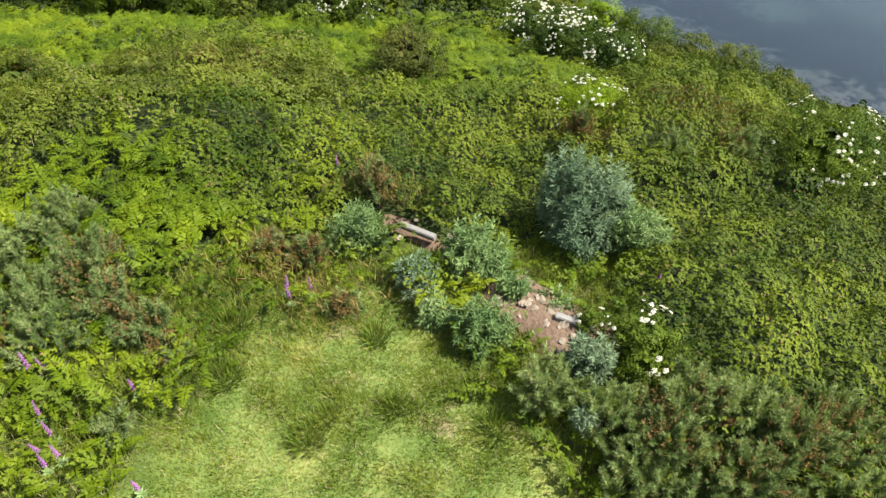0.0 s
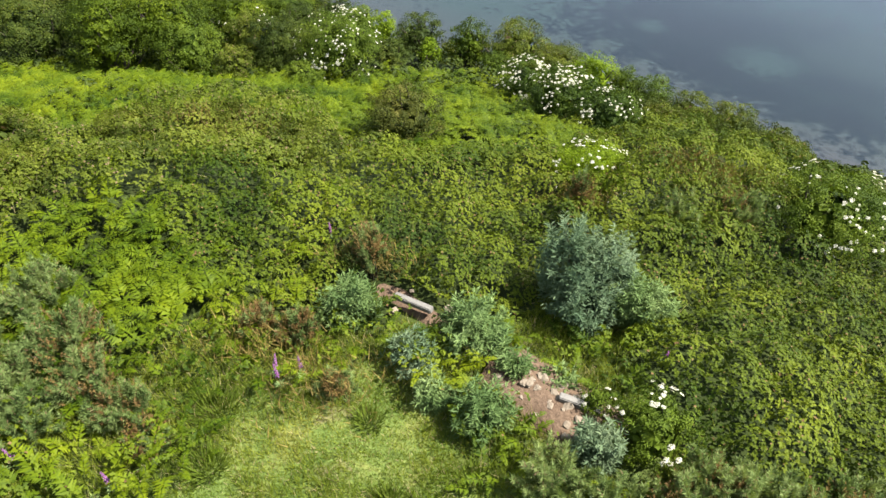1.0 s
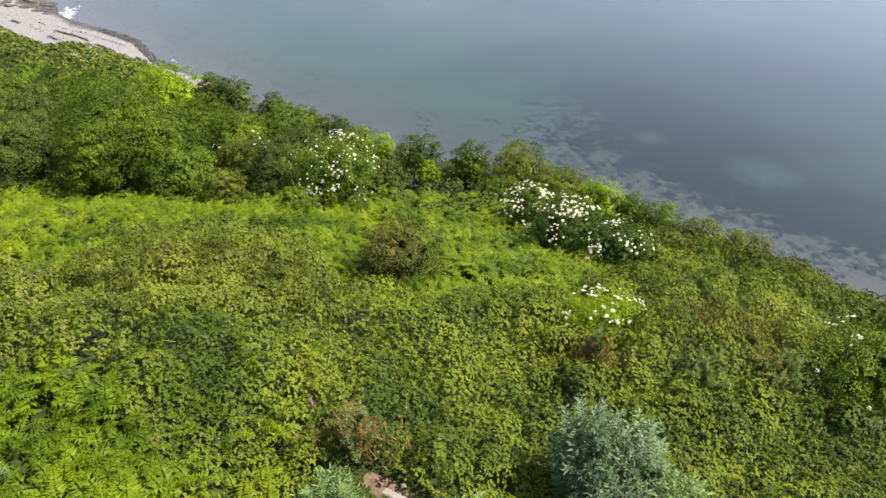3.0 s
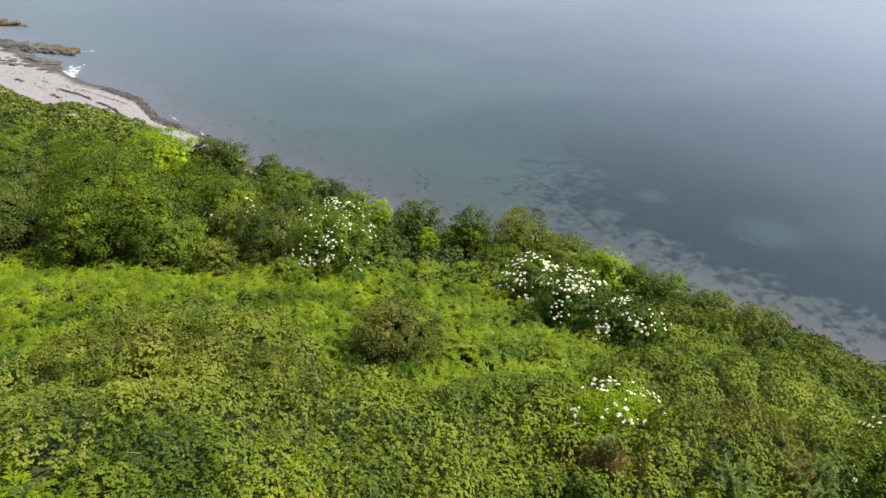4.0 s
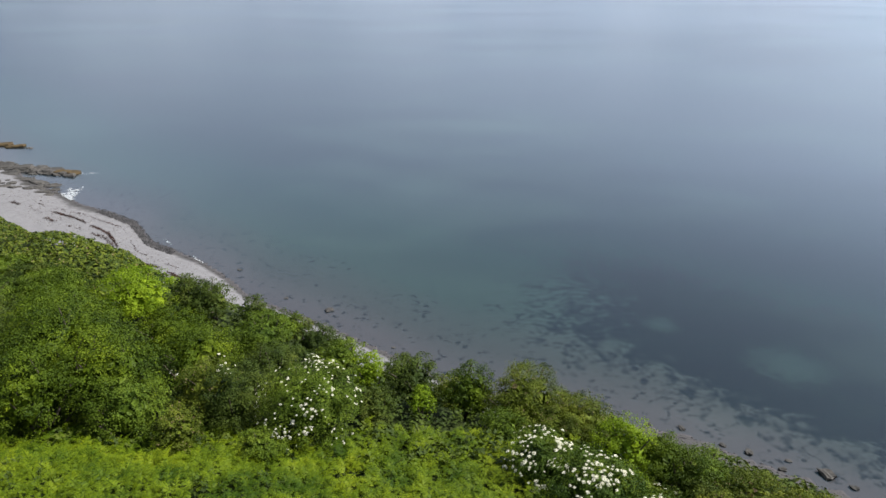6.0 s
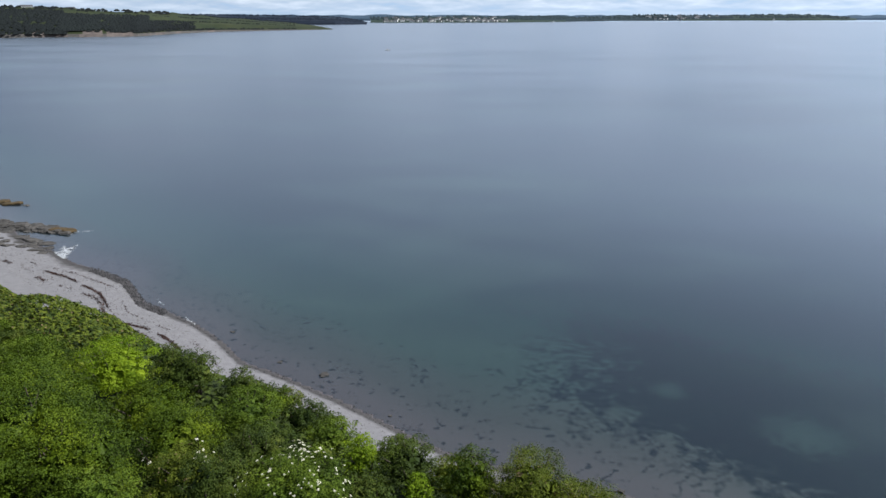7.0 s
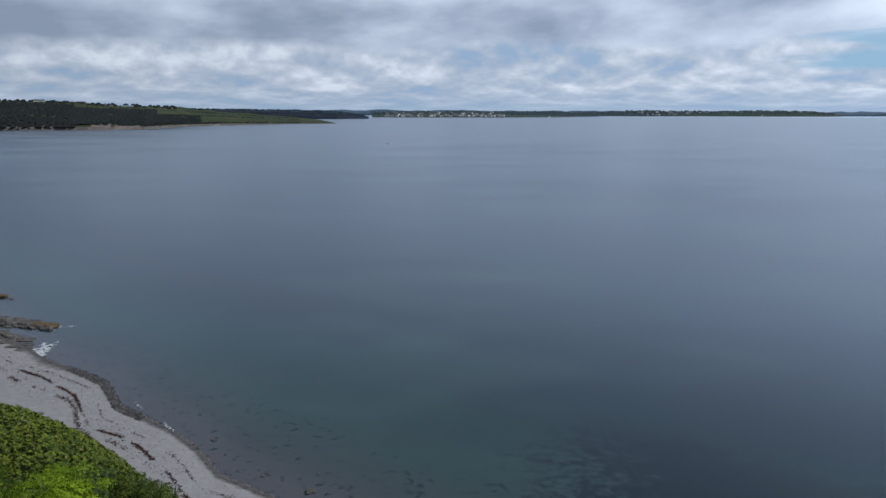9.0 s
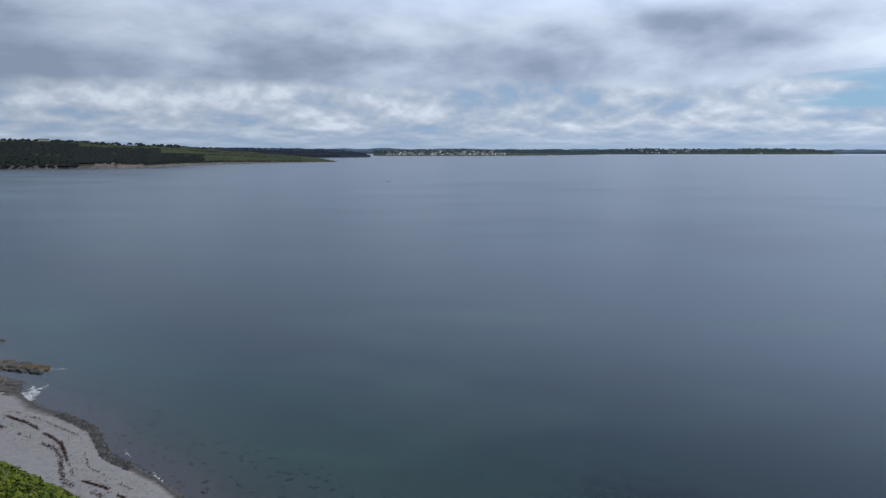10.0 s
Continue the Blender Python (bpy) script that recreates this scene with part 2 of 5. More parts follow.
def solid(name, c1, c2, scale=6.0, rough=0.8, bump=0.3, detail=6.0, stretch=None, sheen=0.12):
    """A rough natural surface with grain at two scales."""
    m, add, link, out = surface(name)
    pos = add("ShaderNodeTexCoord").outputs["Object"]
    if stretch:
        mp = add("ShaderNodeMapping")
        mp.inputs["Scale"].default_value = stretch
        link(pos, mp.inputs[0])
        pos = mp.outputs[0]
    a = add("ShaderNodeTexNoise", Scale=scale, Detail=detail, Roughness=0.65)
    b = add("ShaderNodeTexNoise", Scale=scale * 0.17, Detail=3.0)
    link(pos, a.inputs["Vector"])
    link(pos, b.inputs["Vector"])
    c1, c2 = tuple(0.74 * v for v in c1), tuple(0.74 * v for v in c2)
    r = ramp(add, [(0.32, c1), (0.68, c2)])
    link(maths(add, link, "ADD", maths(add, link, "MULTIPLY", a.outputs[0], 0.6), maths(add, link, "MULTIPLY", b.outputs[0], 0.4)), r.inputs[0])
    own = add("ShaderNodeObjectInfo")
    vary = mixed(add, link, maths(add, link, "MULTIPLY", own.outputs["Random"], 0.35), r.outputs[0], tuple(0.55 * v for v in c1))
    shade = add("ShaderNodeBsdfPrincipled", Roughness=rough)
    shade.inputs["Specular IOR Level"].default_value = sheen
    link(vary, shade.inputs["Base Color"])
    bp = add("ShaderNodeBump", Strength=bump, Distance=0.05)
    link(a.outputs[0], bp.inputs["Height"])
    link(bp.outputs[0], shade.inputs["Normal"])
    link(shade.outputs[0], out.inputs[0])
    return m


def ground_material():
    m, add, link, out = surface("turf_sand_and_seabed")
    pos = add("ShaderNodeNewGeometry").outputs["Position"]
    sep = add("ShaderNodeSeparateXYZ")
    link(pos, sep.inputs[0])

    def noise_at(scale, detail=6.0, rough=0.6):
        n = add("ShaderNodeTexNoise", Scale=scale, Detail=detail, Roughness=rough)
        link(pos, n.inputs["Vector"])
        return n.outputs[0]
    fine, mid, wide = noise_at(9.0), noise_at(1.1), noise_at(0.12)
    soil = ramp(add, [(0.3, (0.0104, 0.0163, 0.0044)), (0.55, (0.0207, 0.0296, 0.0067)), (0.8, (0.0444, 0.0407, 0.0148))])
    link(maths(add, link, "ADD", maths(add, link, "MULTIPLY", fine, 0.5), maths(add, link, "MULTIPLY", mid, 0.5)), soil.inputs[0])
    sand = ramp(add, [(0.3, (0.086, 0.084, 0.088)), (0.55, (0.128, 0.124, 0.129)), (0.75, (0.172, 0.167, 0.172))])
    link(maths(add, link, "ADD", maths(add, link, "MULTIPLY", fine, 0.6), maths(add, link, "MULTIPLY", mid, 0.4)), sand.inputs[0])
    wet = ramp(add, [(0.35, (0.0222, 0.0215, 0.0222)), (0.65, (0.0629, 0.0592, 0.0585))])
    link(fine, wet.inputs[0])
    wob = maths(add, link, "ADD", sep.outputs[2], maths(add, link, "MULTIPLY", maths(add, link, "SUBTRACT", mid, 0.5), 0.25))
    dry = ramp(add, [(0.0, (0, 0, 0)), (1.0, (1, 1, 1))])
    link(maths(add, link, "MULTIPLY_ADD", wob, 6.0, -0.9), dry.inputs[0])
    sandy = ramp(add, [(0.0, (1, 1, 1)), (1.0, (0, 0, 0))])
    link(maths(add, link, "MULTIPLY_ADD", sep.outputs[0], 0.12, 0.3), sandy.inputs[0])
    strand = mixed(add, link, maths(add, link, "MULTIPLY", dry.outputs[0], sandy.outputs[0]), wet.outputs[0], sand.outputs[0])
    # under water: sand, pale by the shore, painted greener and darker with depth for absorbed light; then a dark weed
    # bed with bare sandy holes
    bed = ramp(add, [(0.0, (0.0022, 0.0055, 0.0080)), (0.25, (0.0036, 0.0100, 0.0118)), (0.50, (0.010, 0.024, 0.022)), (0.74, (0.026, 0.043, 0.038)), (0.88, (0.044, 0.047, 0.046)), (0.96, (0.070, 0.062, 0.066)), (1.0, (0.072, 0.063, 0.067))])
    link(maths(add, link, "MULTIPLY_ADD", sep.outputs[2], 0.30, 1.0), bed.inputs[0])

    def fade(value, a, b):
        mr = add("ShaderNodeMapRange")
        mr.interpolation_type = "SMOOTHSTEP"
        mr.inputs[1].default_value, mr.inputs[2].default_value = a, b
        link(value, mr.inputs[0])
        return mr.outputs[0]
    mottled = noise_at(0.34, 5.0, 0.62)
    clumps = noise_at(1.15, 4.0, 0.6)
    eastward = maths(add, link, "ADD", sep.outputs[0], maths(add, link, "MULTIPLY_ADD", noise_at(0.07, 2.0), 16.0, -8.0))
    bank = maths(add, link, "MULTIPLY", fade(eastward, -2.0, 26.0), maths(add, link, "MULTIPLY", fade(sep.outputs[2], 0.05, -0.95), fade(sep.outputs[2], -2.6, -1.4)))
    grown = maths(add, link, "ADD", maths(add, link, "MULTIPLY_ADD", bank, 0.30, -0.06), maths(add, link, "ADD", maths(add, link, "MULTIPLY", mottled, 0.45), maths(add, link, "MULTIPLY", clumps, 0.55)))
    weeds = fade(grown, 0.50, 0.65)
    for cx, cy, size in ((15.2, 78.0, 1.5), (33.7, 75.5, 3.4), (6.0, 81.7, 0.9), (22.0, 84.0, 1.6)):
        off = add("ShaderNodeVectorMath")
        off.operation = "DISTANCE"
        off.inputs[1].default_value = (cx, cy, 0)
        flat = add("ShaderNodeCombineXYZ")
        link(sep.outputs[0], flat.inputs[0])
        link(sep.outputs[1], flat.inputs[1])
        link(flat.outputs[0], off.inputs[0])
        reach = maths(add, link, "ADD", off.outputs["Value"], maths(add, link, "MULTIPLY_ADD", clumps, size * 3.0, -size * 1.5))
        weeds = maths(add, link, "MULTIPLY", weeds, maths(add, link, "MULTIPLY_ADD", fade(reach, size * 0.3, size * 1.7), 0.78, 0.22))
    specks = ramp(add, [(0.60, (0, 0, 0)), (0.66, (1, 1, 1))])
    link(noise_at(0.9, 3.0), specks.inputs[0])
    dark = maths(add, link, "MAXIMUM", maths(add, link, "MULTIPLY", weeds, 0.94), maths(add, link, "MULTIPLY", specks.outputs[0], 0.75))
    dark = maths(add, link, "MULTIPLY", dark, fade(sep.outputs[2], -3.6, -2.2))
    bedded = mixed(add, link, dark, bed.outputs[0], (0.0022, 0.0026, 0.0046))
    low = maths(add, link, "LESS_THAN", sep.outputs[2], 0.02)
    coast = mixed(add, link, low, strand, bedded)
    high = ramp(add, [(0.0, (0, 0, 0)), (1.0, (1, 1, 1))])
    link(maths(add, link, "MULTIPLY_ADD", wob, 1.6, -3.5), high.inputs[0])
    col = mixed(add, link, high.outputs[0], coast, soil.outputs[0])
    turf = add("ShaderNodeAttribute")
    turf.attribute_name = "turf"
    lawn = ramp(add, [(0.34, (0.046, 0.076, 0.014)), (0.5, (0.090, 0.124, 0.030)), (0.68, (0.165, 0.172, 0.052))])
    link(maths(add, link, "ADD", maths(add, link, "MULTIPLY", fine, 0.35), maths(add, link, "MULTIPLY", mid, 0.65)), lawn.inputs[0])
    worn = ramp(add, [(0.60, (0, 0, 0)), (0.70, (0.7, 0.7, 0.7))])
    link(noise_at(0.75, 4.0), worn.inputs[0])
    col = mixed(add, link, turf.outputs["Fac"], col, mixed(add, link, worn.outputs[0], lawn.outputs[0], (0.17, 0.125, 0.075)))
    shade = add("ShaderNodeBsdfPrincipled", Roughness=0.9)
    shade.inputs["Specular IOR Level"].default_value = 0.08
    link(col, shade.inputs["Base Color"])
    bp = add("ShaderNodeBump", Distance=0.06)
    link(maths(add, link, "MULTIPLY", fade(sep.outputs[2], -2.0, -0.5), 0.5), bp.inputs["Strength"])
    link(fine, bp.inputs["Height"])
    link(bp.outputs[0], shade.inputs["Normal"])
    link(shade.outputs[0], out.inputs[0])
    return m


def water_material():
    m, add, link, out = surface("sea_water")
    pos = add("ShaderNodeNewGeometry").outputs["Position"]

    def waves(scale, stretch, detail=4.0):
        mp = add("ShaderNodeMapping")
        mp.inputs["Scale"].default_value = stretch
        mp.inputs["Rotation"].default_value = (0, 0, radians(24))
        link(pos, mp.inputs[0])
        n = add("ShaderNodeTexNoise", Scale=scale, Detail=detail, Roughness=0.6)
        link(mp.outputs[0], n.inputs["Vector"])
        return n.outputs[0]
    # a breath of wind roughens the water in long streaks
    breeze = add("ShaderNodeMapRange")
    for k, v in enumerate((0.32, 0.68, 0.19, 0.27)):
        breeze.inputs[k + 1].default_value = v
    link(waves(0.012, (0.45, 1.2, 1), 3.0), breeze.inputs[0])
    drift = ramp(add, [(0.36, (0.003, 0.008, 0.017)), (0.5, (0.003, 0.013, 0.019)), (0.66, (0.026, 0.050, 0.048))])
    link(waves(0.022, (0.6, 1.0, 1), 5.0), drift.inputs[0])
    body = add("ShaderNodeBsdfDiffuse")
    link(drift.outputs[0], body.inputs[0])
    clear = add("ShaderNodeBsdfTransparent")
    clear.inputs[0].default_value = (0.80, 0.85, 0.85, 1)
    under = add("ShaderNodeMixShader", Fac=0.38)
    link(clear.outputs[0], under.inputs[1])
    link(body.outputs[0], under.inputs[2])
    gloss = add("ShaderNodeBsdfGlossy")
    gloss.inputs[0].default_value = (0.87, 0.91, 0.97, 1)
    link(breeze.outputs[0], gloss.inputs["Roughness"])
    # wavelets tilted towards the eye take the edge off the mirror at a shallow angle
    bend = add("ShaderNodeFresnel", IOR=1.33).outputs[0]
    both = add("ShaderNodeMixShader")
    link(maths(add, link, "MULTIPLY", bend, maths(add, link, "MULTIPLY_ADD", bend, -0.46, 1.0)), both.inputs[0])
    link(under.outputs[0], both.inputs[1])
    link(gloss.outputs[0], both.inputs[2])
    link(both.outputs[0], out.inputs[0])
    return m


BRAMBLE = foliage("bramble_leaf", [(0.019, 0.042, 0.005), (0.066, 0.102, 0.010), (0.122, 0.164, 0.017)], 0.4, dry=((0.13, 0.085, 0.035), 0.02))
OLIVE = foliage("olive_scrub_leaf", [(0.026, 0.044, 0.007), (0.070, 0.102, 0.015), (0.125, 0.152, 0.031)], 0.6, dry=((0.14, 0.10, 0.055), 0.03))
BRACKEN = foliage("bracken_frond", [(0.022, 0.050, 0.003), (0.072, 0.118, 0.005), (0.142, 0.192, 0.010)], 0.4, 0.28)
GORSE = foliage("gorse_spine", [(0.070, 0.120, 0.052), (0.145, 0.215, 0.105), (0.225, 0.30, 0.165)], 0.9, 0.35, dry=((0.21, 0.14, 0.085), 0.05), tint=(1.06, 0.95, 0.62))
BROWN = foliage("dead_shoot", [(0.07, 0.052, 0.03), (0.15, 0.105, 0.065), (0.10, 0.11, 0.05)], 1.2, 0.2)
SILVER = foliage("silver_leaf", [(0.058, 0.106, 0.074), (0.108, 0.166, 0.122), (0.174, 0.238, 0.178)], 0.8, 0.25, tint=(1.05, 0.97, 0.70))
SAGE = foliage("sage_leaf", [(0.074, 0.125, 0.052), (0.140, 0.202, 0.092), (0.235, 0.30, 0.160)], 0.8, 0.25, tint=(0.98, 0.98, 0.72))
LIME = foliage("lime_leaf", [(0.072, 0.135, 0.008), (0.135, 0.220, 0.014), (0.20, 0.29, 0.024)], 0.5, 0.35)
ELDER = foliage("elder_leaf", [(0.028, 0.056, 0.008), (0.066, 0.112, 0.015), (0.120, 0.174, 0.026)], 0.6)
RUSSET = foliage("russet_scrub_leaf", [(0.020, 0.032, 0.009), (0.060, 0.078, 0.020), (0.105, 0.108, 0.038)], 1.0)
# elder leaf again, with the bush's shaded side put into a darker colour
ELDER_SHADED = foliage("elder_leaf_shaded", [(0.014, 0.032, 0.007), (0.038, 0.074, 0.013), (0.085, 0.130, 0.024)], 0.6)
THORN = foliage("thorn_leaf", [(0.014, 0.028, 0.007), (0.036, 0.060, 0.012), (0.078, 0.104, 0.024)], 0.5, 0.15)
SYCAMORE = foliage("broad_leaf", [(0.016, 0.034, 0.004), (0.048, 0.084, 0.006), (0.122, 0.178, 0.012)], 0.35, 0.22)
GRASS = foliage("grass_blade", [(0.075, 0.125, 0.016), (0.142, 0.196, 0.036), (0.24, 0.27, 0.075)], 0.55, 0.35, dry=((0.30, 0.25, 0.13), 0.09))
BLOSSOM = foliage("cream_blossom", [(0.46, 0.45, 0.36), (0.54, 0.52, 0.42), (0.60, 0.58, 0.47)], 3.0, 0.2, tint=(1, 1, 1))
BARK = solid("bark", (0.05, 0.04, 0.03), (0.14, 0.115, 0.09), 14.0)
STONE = solid("pale_stone", (0.19, 0.15, 0.11), (0.33, 0.275, 0.21), 7.0)
EARTH = solid("red_earth", (0.085, 0.054, 0.036), (0.24, 0.165, 0.11), 11.0, bump=0.9)
TIMBER = solid("weathered_timber", (0.15, 0.14, 0.125), (0.29, 0.275, 0.25), 9.0, stretch=(1, 8, 8))
ROCK = solid("shore_rock", (0.018, 0.018, 0.018), (0.12, 0.11, 0.10), 2.6, bump=0.6)
WEED_ROCK = solid("weedy_rock", (0.030, 0.022, 0.012), (0.115, 0.080, 0.038), 2.6, bump=0.6)
GROUND = ground_material()
WATER = water_material()


# ---- ground and sea ----
def steps(parts):
    out = []
    for a, b, n in parts:
        out.append(np.linspace(a, b, n, endpoint=False))
    return np.unique(np.concatenate(out))


def grid_mesh(name, xs, ys, zf):
    X, Y = np.meshgrid(xs, ys)
    v = np.stack([X, Y, zf(X, Y)], -1).reshape(-1, 3)
    i = np.arange(len(ys) - 1)[:, None] * len(xs) + np.arange(len(xs) - 1)[None]
    f = np.stack([i, i + 1, i + 1 + len(xs), i + len(xs)], -1).reshape(-1, 4)
    return mesh_np(name, v, f, True)


gx = steps([(-5000, -300, 14), (-300, -110, 40), (-110, -30, 84), (-30, 26, 90), (26, 120, 44), (120, 5001, 16)])
gy = steps([(-3000, -40, 10), (-40, 0, 16), (0, 60, 90), (60, 150, 100), (150, 400, 30), (400, 5001, 12)])
GROUND_MESH = grid_mesh("ground", gx, gy, ground_z)
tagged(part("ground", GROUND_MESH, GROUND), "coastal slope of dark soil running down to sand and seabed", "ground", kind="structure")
sea = part("water", grid_mesh("water", steps([(-5000, -300, 10), (-300, 300, 20), (300, 5001, 10)]), steps([(-3000, -100, 4), (-100, 400, 20), (400, 5001, 10)]), lambda x, y: 0 * x), WATER)
sea.visible_shadow = False
tagged(sea, "calm grey-blue sea with faint ripples", "sea", kind="structure")

# ---- what grows where ----
SEEDS = {
    "grass": [(-1.8, 6.4), (0, 5.6), (-3.3, 5.6), (1.6, 4.8), (-1.4, 4.5), (-4.1, 4.4), (-2.2, 7.4), (-0.6, 7.4), (-3.6, 7.5), (-4.4, 6.0), (-2.8, 8.5), (-2, 2), (1, 2), (-4, 2)],
    "mixed": [(-7.2, 5.2), (-5.2, 6.8), (-6.4, 3), (-8.4, 6.5), (-5, 9.4), (-3.6, 9.6), (0.6, 10), (2.2, 8.2), (2.6, 10.6), (3.5, 5), (-9.5, 8)],
    "bramble": [(-5.2, 14.6), (-1.6, 15), (1, 13.7), (5.9, 16), (7.9, 14), (6.4, 10.6), (7.9, 8.8), (10.8, 13), (8.9, 18), (4, 15), (8, 22), (11, 25), (6, 22),
                (13, 20), (2, 18.5), (-1, 18), (-1.6, 19.8), (1.6, 20.2), (10, 29), (-2.4, 12.8), (14, 27), (9, 6), (16, 20), (7, 27)],
    "bracken": [(-8.6, 12), (-7.2, 11.2), (-11.3, 26.4), (-14.5, 23.6), (-3.8, 25.2), (-12, 27), (-8, 27), (-4, 28.5), (0, 27), (-16, 27), (-9, 31), (0.6, 31),
                (-3, 32), (2.4, 24), (-19, 26), (-22, 30), (0, 22.6), (-4, 35), (1, 35)],
    "olive": [(-8.6, 20.6), (-10.4, 20), (-8.4, 23.0), (-11, 22.4), (-5.8, 22.4),  (-5.7, 20.6), (-6, 18), (-10, 16.4), (-13, 18), (-17, 19), (-3, 19.6), (-13, 14), (-16, 15)],
}
_kinds = list(SEEDS)
_sx = np.array([p[0] for k in _kinds for p in SEEDS[k]])
_sy = np.array([p[1] for k in _kinds for p in SEEDS[k]])
_sk = np.array([_kinds.index(k) for k in _kinds for p in SEEDS[k]])


def zone(x, y):
    wx, wy = x + 2.2 * (fbm(x / 1.8, y / 1.8, 31) - 0.5), y + 2.2 * (fbm(x / 1.8, y / 1.8, 41) - 0.5)
    best, kind = np.full(len(x), 1e9), np.zeros(len(x), int)
    for a, b, k in zip(_sx, _sy, _sk):
        d = (wx - a) ** 2 + (wy - b) ** 2
        near = d < best
        best[near], kind[near] = d[near], k
    return kind


def scatter(density, x0=-46, x1=24, y0=0.0, y1=66.0, beyond=False):
    n = int(density * (x1 - x0) * (y1 - y0))
    x, y = rng.uniform(x0, x1, n), rng.uniform(y0, y1, n)
    along = np.clip(((x + 1.6) * 5.4 - (y - 12.5) * 4.4) / 48.5, -0.03, 1.03)
    off = np.hypot(x + 1.6 - 5.4 * along, y - 12.5 + 4.4 * along)
    ok = (off > np.where(along > 0.55, 0.62, 0.26) + 0.3 * vnoise(x * 2, y * 2, 77)) & (((x > -(9.5 + 0.76 * y)) & (x < 8.6 + 0.56 * y)) != beyond) & (inland(x, y) > foot_of(x) + 1.0)
    return x[ok], y[ok]


MOUNDS = [(-8.5, 22.4, 3.2, 2.0, 0.7), (10.2, 24.2, 3.0, 2.0, 0.6), (8.0, 18.2, 2.4, 1.5, 0.8), (0.6, 18.6, 4.2, 1.8, 0.5), (-10.0, 16.8, 2.6, 1.6, 0.7), (7.0, 10.0, 2.8, 1.6, 0.5), (-3.5, 15.0, 2.2, 1.4, 0.5), (5.6, 14.6, 1.6, 1.2, 0.5),
          (3.0, 27.4, 1.7, 1.4, -0.9), (-3.7, 23.4, 1.6, 1.2, -0.5), (1.9, 11.4, 1.2, 0.9, -0.5), (9.6, 16.2, 1.2, 0.9, -0.4), (-1.0, 36.4, 2.5, 1.2, -0.5), (-13.5, 32.4, 3.5, 1.3, -0.7), (-4.6, 34.2, 2.0, 1.2, -0.6), (6.0, 25.2, 2.2, 0.9, -0.6), (-20.0, 31.8, 3.0, 1.3, -0.6)]


RIDGES = [  # crest line x, y; half width, rise, dip behind it
    ([5.5, 7.3, 10.4, 12.6, 14.3, 17.0], [27.4, 27.0, 26.0, 24.4, 23.3, 21.6], 1.1, 0.65, 0.9),
    ([-14.0, -12.0, -10.4, -8.2, -5.1, -4.0], [22.4, 23.2, 24.4, 24.6, 23.3, 22.4], 1.2, 0.8, 0.6),
    ([-4.6, -3.4, -1.5, 1.4, 3.5, 4.6], [19.4, 20.2, 20.7, 21.1, 20.6, 19.6], 1.0, 0.55, 0.6),
    ([4.8, 5.6, 8.0, 10.4, 12.0], [17.6, 18.6, 18.9, 18.9, 18.2], 0.9, 0.55, 0.6),
]


def canopy(x, y):
    """Height of the scrub's leafy top above the ground."""
    hump = fbm(x / 3.2, y / 3.2, 51, 3)
    clump = np.abs(2 * fbm(x / 1.3, y / 1.3, 57, 2) - 1)
    fine = np.abs(2 * fbm(x / 0.5, y / 0.5, 61, 2) - 1)
    swell = sum(h * np.exp(-(((x - a) / p) ** 2 + ((y - b) / q) ** 2) ** 1.5) for a, b, p, q, h in MOUNDS)
    for xs, ys, w, up, down in RIDGES:
        u = y - np.interp(x, xs, ys) + 0.8 * (fbm(x / 1.4, y / 1.4, 67, 2) - 0.5)
        ends = np.clip((x - xs[0]) / 1.2, 0, 1) * np.clip((xs[-1] - x) / 1.2, 0, 1)
        swell = swell + ends * (up * np.exp(-(u / w) ** 2) - down * np.exp(-((u - 1.7 * w) / w) ** 2))
    return -0.55 + swell + 1.7 * hump + 0.62 * np.minimum(clump * 1.7, 1) ** 0.55 + 0.26 * np.minimum(fine * 1.8, 1) ** 0.6


def on_canopy(x, y, drop):
    top = lambda a, b: ground_z(a, b) + canopy(a, b)  # noqa: E731
    z, e = top(x, y), 0.12
    nx, ny = (top(x + e, y) - z) / e, (top(x, y + e) - z) / e
    return np.stack([x, y, z - drop], 1), unit(np.stack([-nx, -ny, np.ones_like(nx)], 1))


def turned(axis, about, angle):
    c, s = np.cos(angle)[:, None], np.sin(angle)[:, None]
    return axis * c + np.cross(about, axis) * s + about * (about * axis).sum(1, keepdims=True) * (1 - c)


def three_leaved(x, y, size, sunk=0.0):
    p, nor = on_canopy(x, y, sunk + rng.exponential(0.075, len(x)))
    nor = unit(nor + 0.22 * rng.normal(size=nor.shape) + (0.1, 0, 0.2))
    a = unit(np.cross(nor, randdir(len(x))))
    out = []
    for turn in (0.0, 1.35, -1.35):
        ax = turned(a, nor, np.full(len(x), turn) + rng.normal(0, 0.2, len(x)))
        out.append(leaf_quads(p, ax, nor, size * rng.uniform(0.75, 1.25, len(x)), size * 0.95))
    return join(out)


